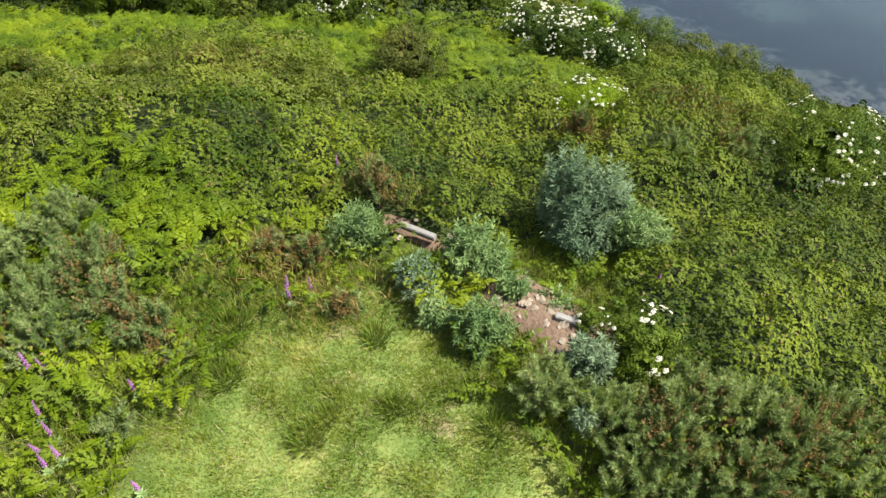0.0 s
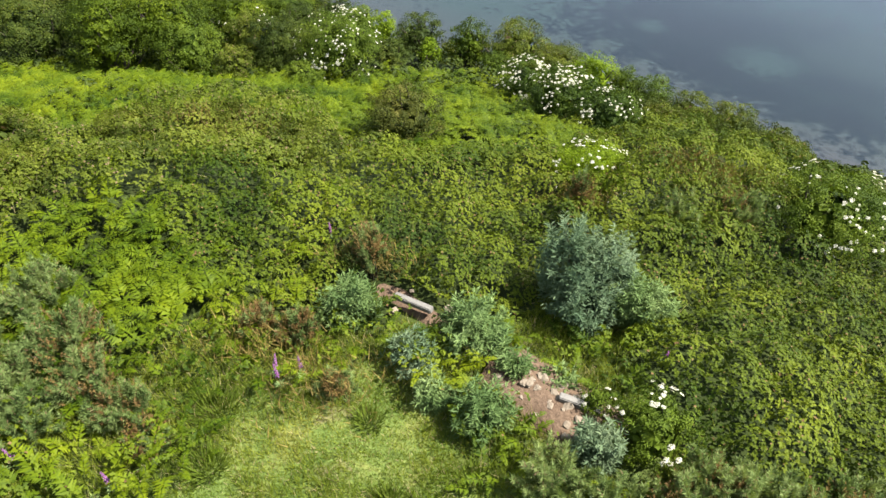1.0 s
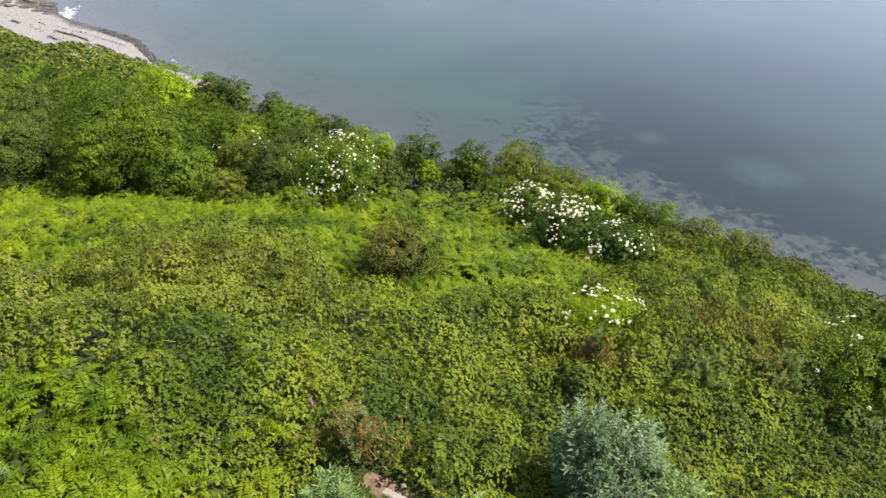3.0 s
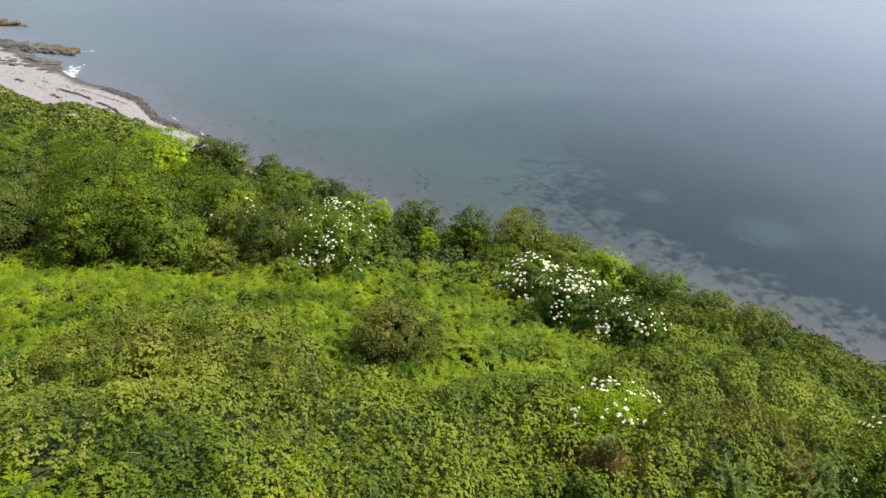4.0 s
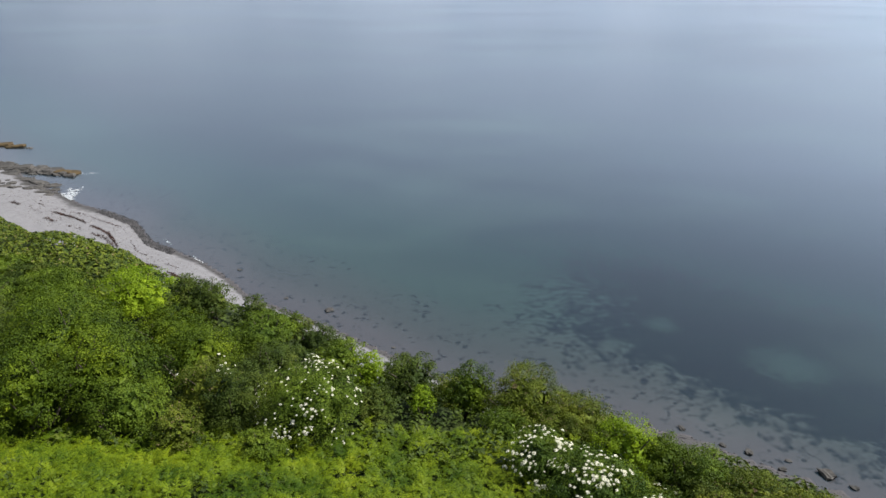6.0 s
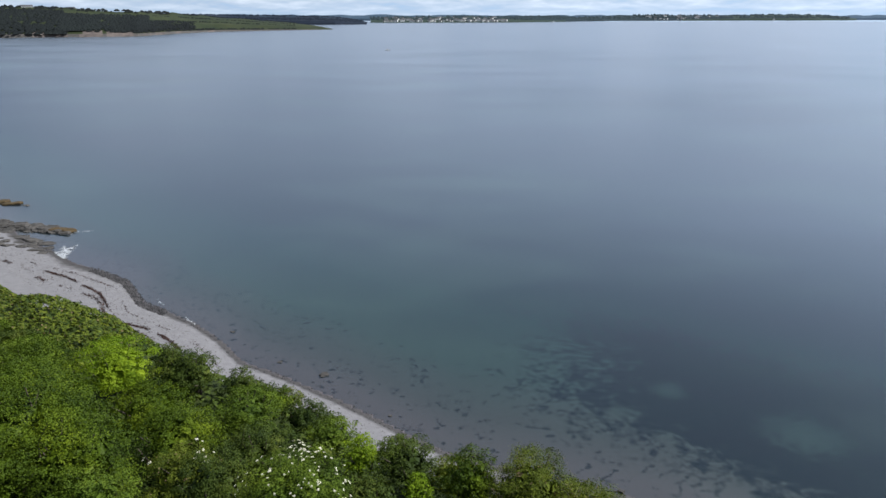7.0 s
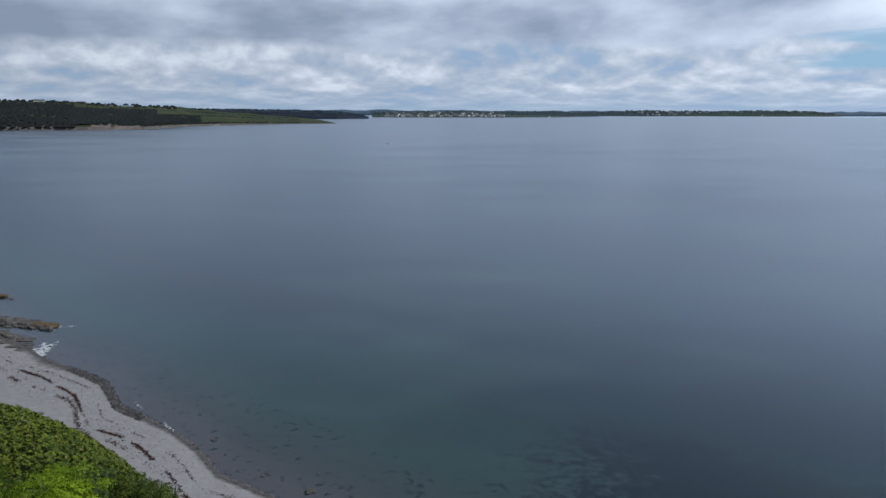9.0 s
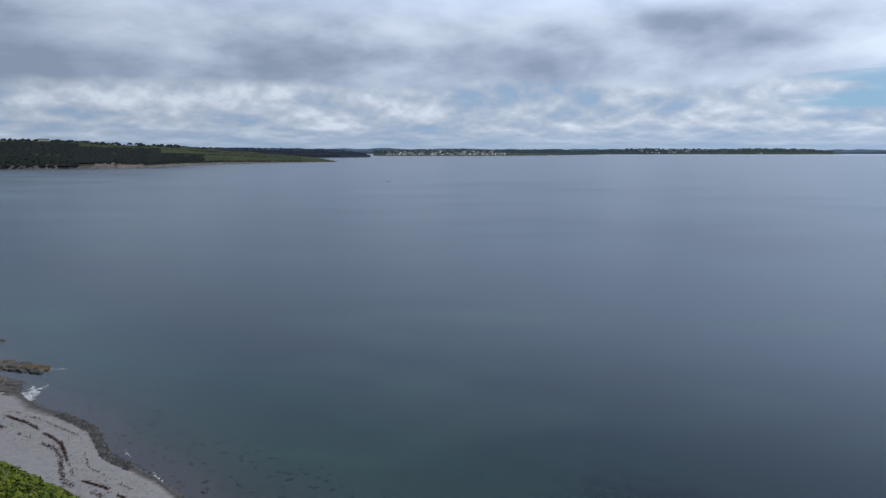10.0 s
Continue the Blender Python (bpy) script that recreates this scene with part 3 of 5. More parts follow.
def bracken(x, y, size=1.0):
    n, k = len(x), 14
    base = np.stack([x, y, ground_z(x, y) + 0.45 * canopy(x, y)], 1)
    th = rng.uniform(0, 2 * np.pi, n)
    out = np.stack([np.cos(th), np.sin(th), np.zeros(n)], 1)
    length = rng.uniform(0.6, 1.25, n) * size
    s = np.linspace(0.12, 1, k)
    rise = rng.uniform(0.45, 0.9, n)
    line = base[:, None] + out[:, None] * (length[:, None] * s)[..., None] * 0.85
    line[..., 2] += (rise * length)[:, None] * (s * 1.25 - 0.75 * s * s)
    ahead = unit(out[:, None] + np.array((0, 0, 1.0)) * ((1.25 - 1.5 * s)[None] * rise[:, None])[..., None])
    side = unit(np.cross(ahead, (0, 0, 1.0)))
    pieces = []
    for sign in (1, -1):
        ax = unit(side * sign + ahead * 0.45 + rng.normal(0, 0.22, side.shape)).reshape(-1, 3)
        up = np.cross(ax, ahead.reshape(-1, 3))
        up = up * np.sign(up[:, 2:3] + 1e-6)
        L = (0.30 * length[:, None] * (1.05 - s)[None] + 0.03).reshape(-1)
        pieces.append(spines(line.reshape(-1, 3), ax, up, L, np.maximum(0.33 * L, 0.045), 0.12))
    return join(pieces)


def blades(x, y, height, width=0.012):
    n = len(x)
    base = np.stack([x, y, ground_z(x, y) - 0.02], 1)
    lean = np.stack([rng.normal(0.0, 0.55, n), rng.normal(0.0, 0.55, n), np.ones(n)], 1)
    return spines(base, lean, randdir(n), height, width * rng.uniform(0.7, 1.4, n), 0.15)


def stuff(name, pieces, material, label, category):
    v, f = join(pieces) if isinstance(pieces, list) else pieces
    return tagged(part(name, mesh_np(name, v, f), material), label, category, kind="stuff")


K = {k: i for i, k in enumerate(_kinds)}
_co = np.empty(len(GROUND_MESH.vertices) * 3, np.float32)
GROUND_MESH.vertices.foreach_get("co", _co)
_co = _co.reshape(-1, 3)
_near = (np.abs(_co[:, 0]) < 90) & (_co[:, 1] > -90) & (_co[:, 1] < 16)
_turf = np.zeros(len(_co), np.float32)
_fade = np.clip((_co[_near, 1] + 2) / 4, 0, 1)
_turf[_near] = _fade * np.choose(zone(_co[_near, 0], _co[_near, 1]), [1.0, 0.35, 0, 0, 0]) + (1 - _fade) * 0.4
GROUND_MESH.attributes.new("turf", "FLOAT", "POINT").data.foreach_set("value", _turf)


def inzone(x, y, *names):
    z = zone(x, y)
    ok = np.isin(z, [K[n] for n in names])
    return x[ok], y[ok]


nearby = dict(x0=-28, x1=22, y0=0.0, y1=36)
x, y = inzone(*scatter(195, **nearby), "bramble")
bits = [three_leaved(x, y, 0.068)]
x, y = inzone(*scatter(28, **nearby), "mixed")
bits.append(three_leaved(x, y, 0.075))
stuff("bramble_thicket", bits, BRAMBLE, "dense green bramble thicket over the slope", "bramble")
x, y = inzone(*scatter(140, **nearby), "olive")
stuff("scrub_thicket", three_leaved(x, y, 0.07), OLIVE, "olive-green tangled scrub on the hillock", "scrub")
x, y = scatter(7, -85, 24, 0.0, 112)
far_ok = (y > 46) | (x < -28)
bits = [three_leaved(x[far_ok], y[far_ok], 0.24)]
x, y = scatter(22, -28, 24, 12.0, 46)
far_ok = (y > 32.5) | (x > 14)
bits.append(three_leaved(x[far_ok], y[far_ok], 0.16))
x, y = inzone(*scatter(6, -48, 42, 2.0, 48, True), "bramble", "bracken", "olive", "mixed")
bits.append(three_leaved(x, y, 0.26))
stuff("cliff_scrub", bits, THORN, "dark low scrub on the cliff slope", "scrub")
x, y = scatter(14, -70, -26, 40.0, 104)
stuff("slope_scrub", three_leaved(x, y, 0.20), OLIVE, "olive-green low scrub on the seaward slope", "scrub")
x, y = inzone(*scatter(19, **nearby), "bracken")
bits = [bracken(x, y, 0.84)]
x, y = inzone(*scatter(2.5, **nearby), "olive", "mixed", "bramble")
keep = (x < -3) | (y > 20)
bits.append(bracken(x[keep], y[keep], 0.8))
x, y = inzone(*scatter(6, -12, 5, 3, 14), "mixed")
bits.append(bracken(x, y, 0.6))
# sunken leaves in a dark colour, painting shade into the bracken's gaps
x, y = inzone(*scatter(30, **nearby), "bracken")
stuff("bracken_underwood", three_leaved(x, y, 0.11, 0.5), THORN, "dark leaf layer standing for shade between the bracken fronds", "undergrowth")
stuff("bracken_bed", bits, BRACKEN, "bright green bracken fronds covering the hollow", "bracken")
x, y = inzone(*scatter(1300, x0=-10, x1=6, y0=-3, y1=11), "grass")
keep = (y > 1) | (rng.uniform(0, 1, len(y)) < 0.6 * (y + 3) / 4 * fbm(x, y, 91) * 2)
x, y = x[keep], y[keep]
tall = 0.07 + 0.34 * fbm(x / 0.8, y / 0.8, 71) ** 2.0
bits = [blades(x, y, tall * rng.uniform(0.6, 1.3, len(x)), 0.014)]
x, y = inzone(*scatter(560, x0=-12, x1=6, y0=1, y1=14), "mixed")
bits.append(blades(x, y, rng.uniform(0.2, 0.55, len(x)), 0.014))
x, y = inzone(*scatter(22, **nearby), "olive", "bramble")
lift = blades(x, y, rng.uniform(0.25, 0.5, len(x)), 0.012)
lift[0][:, 2] += np.repeat(0.8 * canopy(x, y), 3)
bits.append(lift)
stuff("meadow_grass", bits, GRASS, "yellow-green tussocky grass in the clearing", "grass")


STRAW = foliage("dry_stem", [(0.085, 0.075, 0.035), (0.15, 0.125, 0.06), (0.22, 0.19, 0.10)], 1.0, 0.25)
bits = []
for x0, y0, sx, sy, n in ((8.0, 18.4, 1.1, 0.5, 1500), (-1.9, 13.1, 0.7, 0.3, 500), (3.9, 17.2, 0.6, 0.3, 500), (-8.6, 21.2, 1.5, 0.6, 900), (-2.2, 8.6, 0.7, 0.5, 350), (-3.8, 9.9, 0.8, 0.4, 450)):
    x, y = rng.normal(x0, sx, n), rng.normal(y0, sy, n)
    v, f = blades(x, y, rng.uniform(0.2, 0.45, n), 0.02)
    v[:, 2] += np.repeat(0.9 * np.maximum(canopy(x, y), 0), 3)
    bits.append((v, f))
stuff("dry_grass", bits, STRAW, "pale brown dry stems among the brambles", "grass")


# ---- shrubs and trees ----
def crown_dirs(n, low=-0.45):
    z = rng.uniform(low, 1, n)
    th = rng.uniform(0, 2 * np.pi, n)
    r = np.sqrt(np.maximum(1 - z * z, 0))
    return np.stack([r * np.cos(th), r * np.sin(th), z], 1)


def broad_crown(r, h, leaf, cover=0.68, slender=0.62, clump=0.20):
    """Leaves in clumps over an uneven dome that stands on the ground; returns also the clumps' middles."""
    leaf *= 0.77
    n = max(26, int(54 * (1 + 0.5 * r)))
    d = crown_dirs(n, -0.45)
    d[:7] = unit(np.concatenate([rng.uniform(-0.5, 0.5, (7, 2)), np.ones((7, 1))], 1))
    mids = d * np.array((r, r, h * 0.5)) * rng.uniform(0.6, 0.98, (n, 1)) + (0, 0, h * 0.5)
    per = int(cover * 2 * math.pi * r * max(r, h * 0.55) / (0.5 * leaf * leaf * slender) / n)
    cr = clump * (r * r * h * 0.5) ** (1 / 3) * rng.uniform(0.7, 1.35, n)
    way = randdir(n * per)
    way[:, 2] = np.abs(way[:, 2]) * 0.9 - 0.25
    home = np.repeat(mids, per, 0)
    p = home + way * np.repeat(cr, per)[:, None] * rng.uniform(0.45, 1.05, (n * per, 1)) * (1, 1, 0.85)
    out = unit(p - (0, 0, h * 0.35))
    nor = unit(way * 1.0 + out * 0.6 + 0.34 * rng.normal(size=p.shape) + (0, 0, 0.15))
    ax = unit(np.cross(nor, randdir(len(p))) + (0, 0, -0.15))
    p[:, 2] = np.maximum(p[:, 2], 0.05)
    # hidden core of large leaves, added to block light so the gaps go dark
    heart = crown_dirs(320, -0.6)
    deep = heart * np.array((r, r, h * 0.5)) * rng.uniform(0.34, 0.60, (320, 1)) + (0, 0, h * 0.46)
    flat = unit(np.cross(heart + 0.5 * rng.normal(size=heart.shape), randdir(320)))
    blocker = leaf_quads(deep - flat * 0.08 * r, flat, heart, 0.20 * r, 0.17 * r)
    return join([leaf_quads(p, ax, nor, leaf * rng.uniform(0.7, 1.3, len(p)), leaf * slender), blocker]), mids


def shoot_crown(r, h, shoots, per, shoot_len, leaf, width, spread, low=-0.3, rise=0.55, blade=spines):
    """Upright shoots over a dome, each set round with narrow leaves."""
    d = crown_dirs(shoots, low)
    lump = 0.48 + 0.98 * fbm(d[:, 0] * 2.4 + 9, d[:, 1] * 2.4 + d[:, 2], int(rng.integers(999)))
    tip = d * np.array((r, r, h * 0.5)) * lump[:, None] * rng.uniform(0.8, 1.06, (shoots, 1)) + (0, 0, h * 0.5)
    way = unit(d * 0.7 + (0, 0, rise) + rng.normal(0, 0.22, (shoots, 3)))
    L = shoot_len * rng.uniform(0.5, 1.6, shoots)
    s = rng.uniform(0, 1, (shoots, per))
    base = (tip - way * L[:, None])[:, None] + way[:, None] * (s * L[:, None])[..., None]
    rad = unit(np.cross(way[:, None], randdir(shoots * per).reshape(shoots, per, 3)))
    ax = unit(way[:, None] * (1 - spread) + rad * spread).reshape(-1, 3)
    base = base.reshape(-1, 3)
    base[:, 2] = np.maximum(base[:, 2], 0.03)
    size = (1.15 - 0.5 * s.reshape(-1)) * rng.uniform(0.75, 1.25, shoots * per)
    return blade(base, ax, np.cross(ax, randdir(len(ax))), leaf * size, width * size, 0.15), tip - way * L[:, None]


def woody(mids, r, h, thick, count=7):
    pick = mids[rng.permutation(len(mids))[:count]]
    fork = np.stack([rng.normal(0, 0.08 * r, count), rng.normal(0, 0.08 * r, count), np.full(count, -0.25)], 1)
    return tubes(fork, pick, thick, thick * 0.3, 0.12, 5, 6)


def plant(name, label, category, x, y, h, r, crown, leaf_mat, thick=0.04, group="", crown_name="crown"):
    ob = new(name)
    ob.empty_display_size = 0.3
    ob.location = (x, y, float(ground_z(x, y)))
    ob.rotation_euler = (0, 0, rng.uniform(0, 6.28))
    (v, f), mids = crown
    part("trunk", mesh_np("trunk", *woody(mids, r, h, thick), True), BARK, ob)
    part(crown_name, mesh_np(crown_name, v, f), leaf_mat, ob)
    return tagged(ob, label, category, group)


def umbel_mesh():
    n = 34
    a, q = rng.uniform(0, 6.283, n), np.sqrt(rng.uniform(0, 1, n))
    p = np.stack([q * np.cos(a), q * np.sin(a), 0.22 * (1 - q * q) + rng.uniform(-0.05, 0.05, n)], 1) * 0.093
    nor = unit(p * 6 + (0, 0, 1) + 0.3 * rng.normal(size=p.shape))
    ax = unit(np.cross(nor, randdir(n)))
    return mesh_np("umbel", *leaf_quads(p - ax * 0.02, ax, nor, 0.045, 0.04, 0.1))


UMBELS = [umbel_mesh() for _ in range(4)]
for u in UMBELS:
    u.materials.append(BLOSSOM)


def bloom(ob, r, h, count, heart=(0, 0, 1), focus=0.5, size=1.0):
    """Flat flower heads set in clusters on the crown of a plant, thickest towards heart."""
    heart = unit(np.array(heart, float))
    turn = Matrix.Rotation(-ob.rotation_euler[2], 3, "Z")
    crown = next(c for c in ob.children if c.name.startswith("crown"))
    spots = []
    while len(spots) < max(5, count // 5):
        d = crown_dirs(1, -0.1)[0]
        if rng.uniform() < math.exp(-(1 - float(d @ heart)) / focus):
            spots.append(d)
    for k in range(count):
        d = unit(spots[int(len(spots) * rng.uniform() ** 1.4)] + rng.normal(0, 0.13, 3))
        at = turn @ Vector(d * np.array((r, r, h * 0.5)) * rng.uniform(0.93, 1.07) + (0, 0, h * 0.5))
        u = part("umbel", UMBELS[k % 4], None, crown)
        tilt = (Vector((0, 0, 1)) * 0.6 + turn @ Vector(d) + Vector(rng.normal(0, 0.25, 3))).to_track_quat("Z", "Y")
        s = size * rng.uniform(0.45, 1.08)
        u.matrix_basis = Matrix.LocRotScale(at, tilt, (s, s, s))


def elder(x, y, h, r, blooms, heart, focus, label, leaf=0.12, mat=ELDER, size=1.0):
    ob = plant("elder_bush", label, "bush", x, y, h, r, broad_crown(r, h, leaf), mat, 0.05, "flowering elders")
    bloom(ob, r, h, blooms, heart, focus, size)
    return ob


elder(3.1, 31.8, 2.5, 1.6, 120, (-0.4, -0.3, 0.9), 0.35, "elder bush thick with cream flower heads on the slope", 0.11, ELDER_SHADED, 0.85)
elder(4.8, 29.2, 2.5, 2.0, 110, (-0.2, -0.2, 0.9), 0.45, "spreading elder bush with many cream flower heads", 0.11, ELDER_SHADED, 0.8)
elder(6.4, 26.8, 2.0, 1.8, 80, (-0.2, -0.4, 0.9), 0.5, "low elder bush with scattered cream flowers in brambles", 0.11, ELDER_SHADED, 0.66)
elder(-7.0, 35.2, 4.2, 2.5, 190, (0.2, -0.5, 0.8), 0.7, "rounded elder bush dotted with cream flower heads", 0.11, ELDER, 0.72)
elder(11.7, 17.3, 2.8, 1.9, 80, (-0.1, 0.0, 1.0), 0.5, "elder bush with scattered cream flowers above brambles", 0.09, ELDER, 0.7)
elder(4.5, 8.2, 1.5, 1.0, 30, (0, -0.2, 1), 1.5, "small green elder shrub with white flower heads", 0.07, ELDER, 0.7)
elder(3.4, 8.9, 0.9, 0.4, 9, (0, 0, 1), 0.6, "small white-flowered shrub beside the stone bank", 0.06, ELDER, 0.65)
elder(4.6, 19.2, 2.1, 1.5, 105, (-0.1, -0.2, 1), 0.6, "light green leafy plant with white flower heads in brambles", 0.08, LIME, 0.66)
elder(-12.6, 37.0, 3.6, 1.9, 14, (0, -0.3, 1), 0.8, "elder bush with few cream flowers among willows", 0.11, OLIVE)

BUDDLEIAS = [  # x, y, height, radius, shoots, material
    (3.2, 12.9, 2.7, 0.95, 280, SILVER), (4.1, 12.7, 2.4, 0.9, 250, SILVER), (3.5, 12.0, 1.9, 0.95, 230, SILVER), (4.5, 12.0, 1.6, 0.7, 170, SAGE), (5.0, 12.0, 1.7, 0.8, 190, SAGE), (-2.2, 11.3, 1.4, 0.75, 190, SAGE), (0.8, 10.6, 1.5, 0.85, 220, SAGE),
    (-0.6, 9.9, 0.95, 0.62, 150, SILVER), (1.0, 8.4, 1.3, 0.7, 190, SAGE), (1.75, 9.75, 0.9, 0.45, 110, SAGE), (3.3, 7.7, 1.35, 0.62, 170, SILVER),
    (0.0, 8.9, 0.8, 0.5, 120, SAGE), (3.1, 6.2, 1.0, 0.3, 70, SILVER), (2.7, 9.6, 0.6, 0.5, 90, SAGE),
]
for x, y, h, r, n, mat in BUDDLEIAS:
    what = {SILVER: "silver-grey", SAGE: "grey-green", LIME: "yellow-green"}[mat]
    size = "tall bushy" if h > 2 else "small" if h < 1 else "medium"
    plant("buddleia_shrub", f"{size} {what} buddleia shrub with narrow leaves by the bank", "shrub", x, y, h, r,
          shoot_crown(r * 0.94, h, int(n * 0.62), 26, 0.78, 0.21, 0.046, 0.66, -0.4, 1.35, leaf_quads), mat, 0.025, "buddleias on the bank")

GORSES = [  # x, y, height, radius, browned
    (2.3, 6.9, 1.3, 0.75, 0), (3.6, 6.3, 1.4, 0.8, 0), (4.6, 6.0, 1.6, 0.95, 1), (5.4, 6.9, 1.5, 0.85, 1), (6.4, 6.8, 1.6, 0.95, 0), (7.3, 6.1, 1.5, 0.95, 1),
    (8.3, 6.5, 1.5, 0.95, 1), (6.0, 5.2, 1.5, 0.95, 1), (4.0, 5.0, 1.3, 0.85, 0), (8.0, 5.2, 1.4, 0.9, 0), (4.9, 4.2, 1.4, 0.95, 0), (6.9, 4.2, 1.4, 0.95, 0),
    (-9.6, 10.9, 1.3, 1.0, 0), (-8.2, 9.6, 1.2, 1.0, 1), (-9.0, 8.4, 1.2, 0.95, 0), (-7.4, 8.6, 1.2, 0.85, 1), (-8.2, 7.4, 1.1, 0.85, 0), (-6.4, 8.0, 1.0, 0.7, 1),
    (-9.4, 7.2, 1.1, 0.8, 1), (-5.6, 7.3, 0.7, 0.55, 1), (-3.2, 10.4, 1.1, 0.55, 1), (-4.2, 10.6, 0.9, 0.5, 1), (-10.6, 9.6, 1.2, 0.9, 0), (-2.1, 8.9, 0.7, 0.4, 1),
    (-1.9, 13.0, 1.9, 0.5, 1), (3.9, 17.0, 2.2, 0.55, 1), (7.0, 16.6, 1.9, 0.9, 0), (8.6, 16.9, 1.9, 0.9, 1), (-6.0, 5.6, 0.7, 0.45, 0),
]
for x, y, h, r, dead in GORSES:
    n = int(300 * (r + 0.15) ** 1.6)
    crown = shoot_crown(r, h, int(n * 0.17), 190, 0.72, 0.165, 0.026, 0.5, -0.25, 0.7)
    small = r <= 0.56
    what = "small half-withered gorse bush with brown shoots" if dead and small else "gorse bush with browned dead shoots" if dead else "dense grey-green gorse bush with feathery shoots"
    ob = plant("gorse_bush", what, "bush", x, y, h, r, crown, GORSE, 0.03, "gorse bushes")
    if dead:
        v, f = shoot_crown(r * 0.95, h * 1.0, int(n * (0.9 if small else 0.22)), 24, 0.42, 0.08, 0.024, 0.45, 0.1, 0.9)[0]
        tagged(part("dead_growth", mesh_np("dead_growth", v, f), BROWN, ob, "withered brown shoots"), kind="stuff")

TREES = [  # x, y, height, radius, material, leaf
    (-2.3, 24.4, 2.5, 1.75, RUSSET, 0.09), (-5.4, 40.6, 3.0, 0.95, LIME, 0.12), (-3.0, 40.2, 3.2, 1.6, THORN, 0.12), (-2.3, 38.2, 1.9, 0.75, LIME, 0.12), (0.0, 39.4, 3.4, 1.5, SYCAMORE, 0.12),
    (2.8, 38.6, 3.6, 2.3, OLIVE, 0.10), (5.4, 37.7, 2.9, 2.3, OLIVE, 0.10), (4.2, 36.8, 2.0, 1.8, OLIVE, 0.10), (7.0, 34.6, 3.2, 1.6, LIME, 0.11), (8.5, 34.3, 3.2, 1.5, SYCAMORE, 0.11), (10.0, 33.6, 3.2, 1.6, ELDER, 0.11),
    (11.7, 32.4, 2.7, 1.6, OLIVE, 0.10), (13.3, 30.6, 2.5, 1.6, OLIVE, 0.10), (15.0, 28.6, 2.0, 1.6, OLIVE, 0.11), (16.8, 26.8, 1.5, 1.5, THORN, 0.11), (18.8, 25.2, 1.6, 1.5, THORN, 0.11),
    (20.8, 23.6, 1.5, 1.5, THORN, 0.12), (-12.2, 48.6, 2.2, 1.3, SYCAMORE, 0.13), (-14.6, 49.6, 2.4, 1.4, THORN, 0.13), (-17.6, 50.0, 3.2, 1.6, THORN, 0.13), (-19.2, 50.6, 3.4, 1.5, THORN, 0.13),
    (-9.6, 46.0, 2.2, 1.5, THORN, 0.13), (-7.4, 43.6, 2.4, 1.5, ELDER, 0.13), (-20.4, 38.0, 6.2, 3.2, SYCAMORE, 0.14), (-16.9, 36.4, 5.4, 2.6, SYCAMORE, 0.14), (-22.6, 42.0, 5.4, 3.2, SYCAMORE, 0.14),
    (-15.2, 34.6, 3.6, 1.9, ELDER, 0.12), (-19.6, 34.6, 5.0, 2.2, SYCAMORE, 0.13), (-10.8, 36.0, 3.8, 2.0, THORN, 0.10), (-10.2, 39.6, 3.4, 2.2, THORN, 0.11), (-14.6, 41.0, 3.8, 2.4, SYCAMORE, 0.13),
    (-18.0, 45.0, 3.2, 2.4, SYCAMORE, 0.13), (-24.8, 36.2, 4.6, 2.8, THORN, 0.13), (-25.6, 46.0, 4.2, 2.8, ELDER, 0.14), (-22.0, 49.0, 4.4, 2.6, LIME, 0.14), (-28.0, 50.4, 3.6, 2.6, SYCAMORE, 0.14),
    (-31.6, 54.0, 2.6, 2.6, ELDER, 0.15), (-30.4, 45.0, 4.0, 3.0, THORN, 0.15), (-35.6, 51.0, 3.8, 3.0, ELDER, 0.15), (-36.0, 58.0, 2.0, 2.6, THORN, 0.15), (-40.6, 61.4, 1.8, 2.8, ELDER, 0.16),
    (-41.6, 56.6, 2.2, 3.0, OLIVE, 0.16), (-46.4, 65.6, 1.6, 2.8, THORN, 0.16), (-29.6, 40.0, 4.2, 2.8, OLIVE, 0.14), (-12.4, 33.2, 2.4, 1.2, OLIVE, 0.10), (-8.6, 32.6, 1.6, 1.1, ELDER, 0.10),
    (-12.6, 45.0, 3.0, 2.0, ELDER, 0.13), (1.6, 36.0, 1.7, 1.3, ELDER, 0.10), (-4.6, 37.4, 2.0, 1.3, THORN, 0.11), (-52.0, 70.0, 1.6, 2.8, ELDER, 0.16), (-47.0, 60.0, 2.0, 3.0, ELDER, 0.16),
]
TREES += [(-8.6, 20.9, 1.5, 2.0, OLIVE, 0.08), (-5.9, 20.6, 1.4, 1.7, OLIVE, 0.08), (-11.4, 20.2, 1.4, 1.8, OLIVE, 0.08), (-15.6, 18.8, 1.3, 1.9, OLIVE, 0.08), (-12.6, 16.0, 1.2, 1.4, OLIVE, 0.08)]
for k, s in enumerate(np.linspace(0, 1, 10)):
    TREES.append((9.0 + 12.6 * s + rng.normal(0, 0.3), 32.0 - 11.0 * s + rng.normal(0, 0.4), rng.uniform(1.3, 1.8), rng.uniform(1.5, 1.9), [THORN, OLIVE, ELDER, THORN, OLIVE][k % 5], 0.11))
EDGE = [(22.5, 21.0), (17.5, 27.5), (14.6, 31.2), (12.2, 34.6), (9.4, 36.0), (6.4, 38.8), (3.2, 41.0), (-0.6, 43.2), (-4.2, 44.6), (-8.0, 47.6), (-12.0, 50.6), (-16.0, 52.4), (-20.6, 53.4), (-26.0, 54.6), (-33.6, 58.4)]
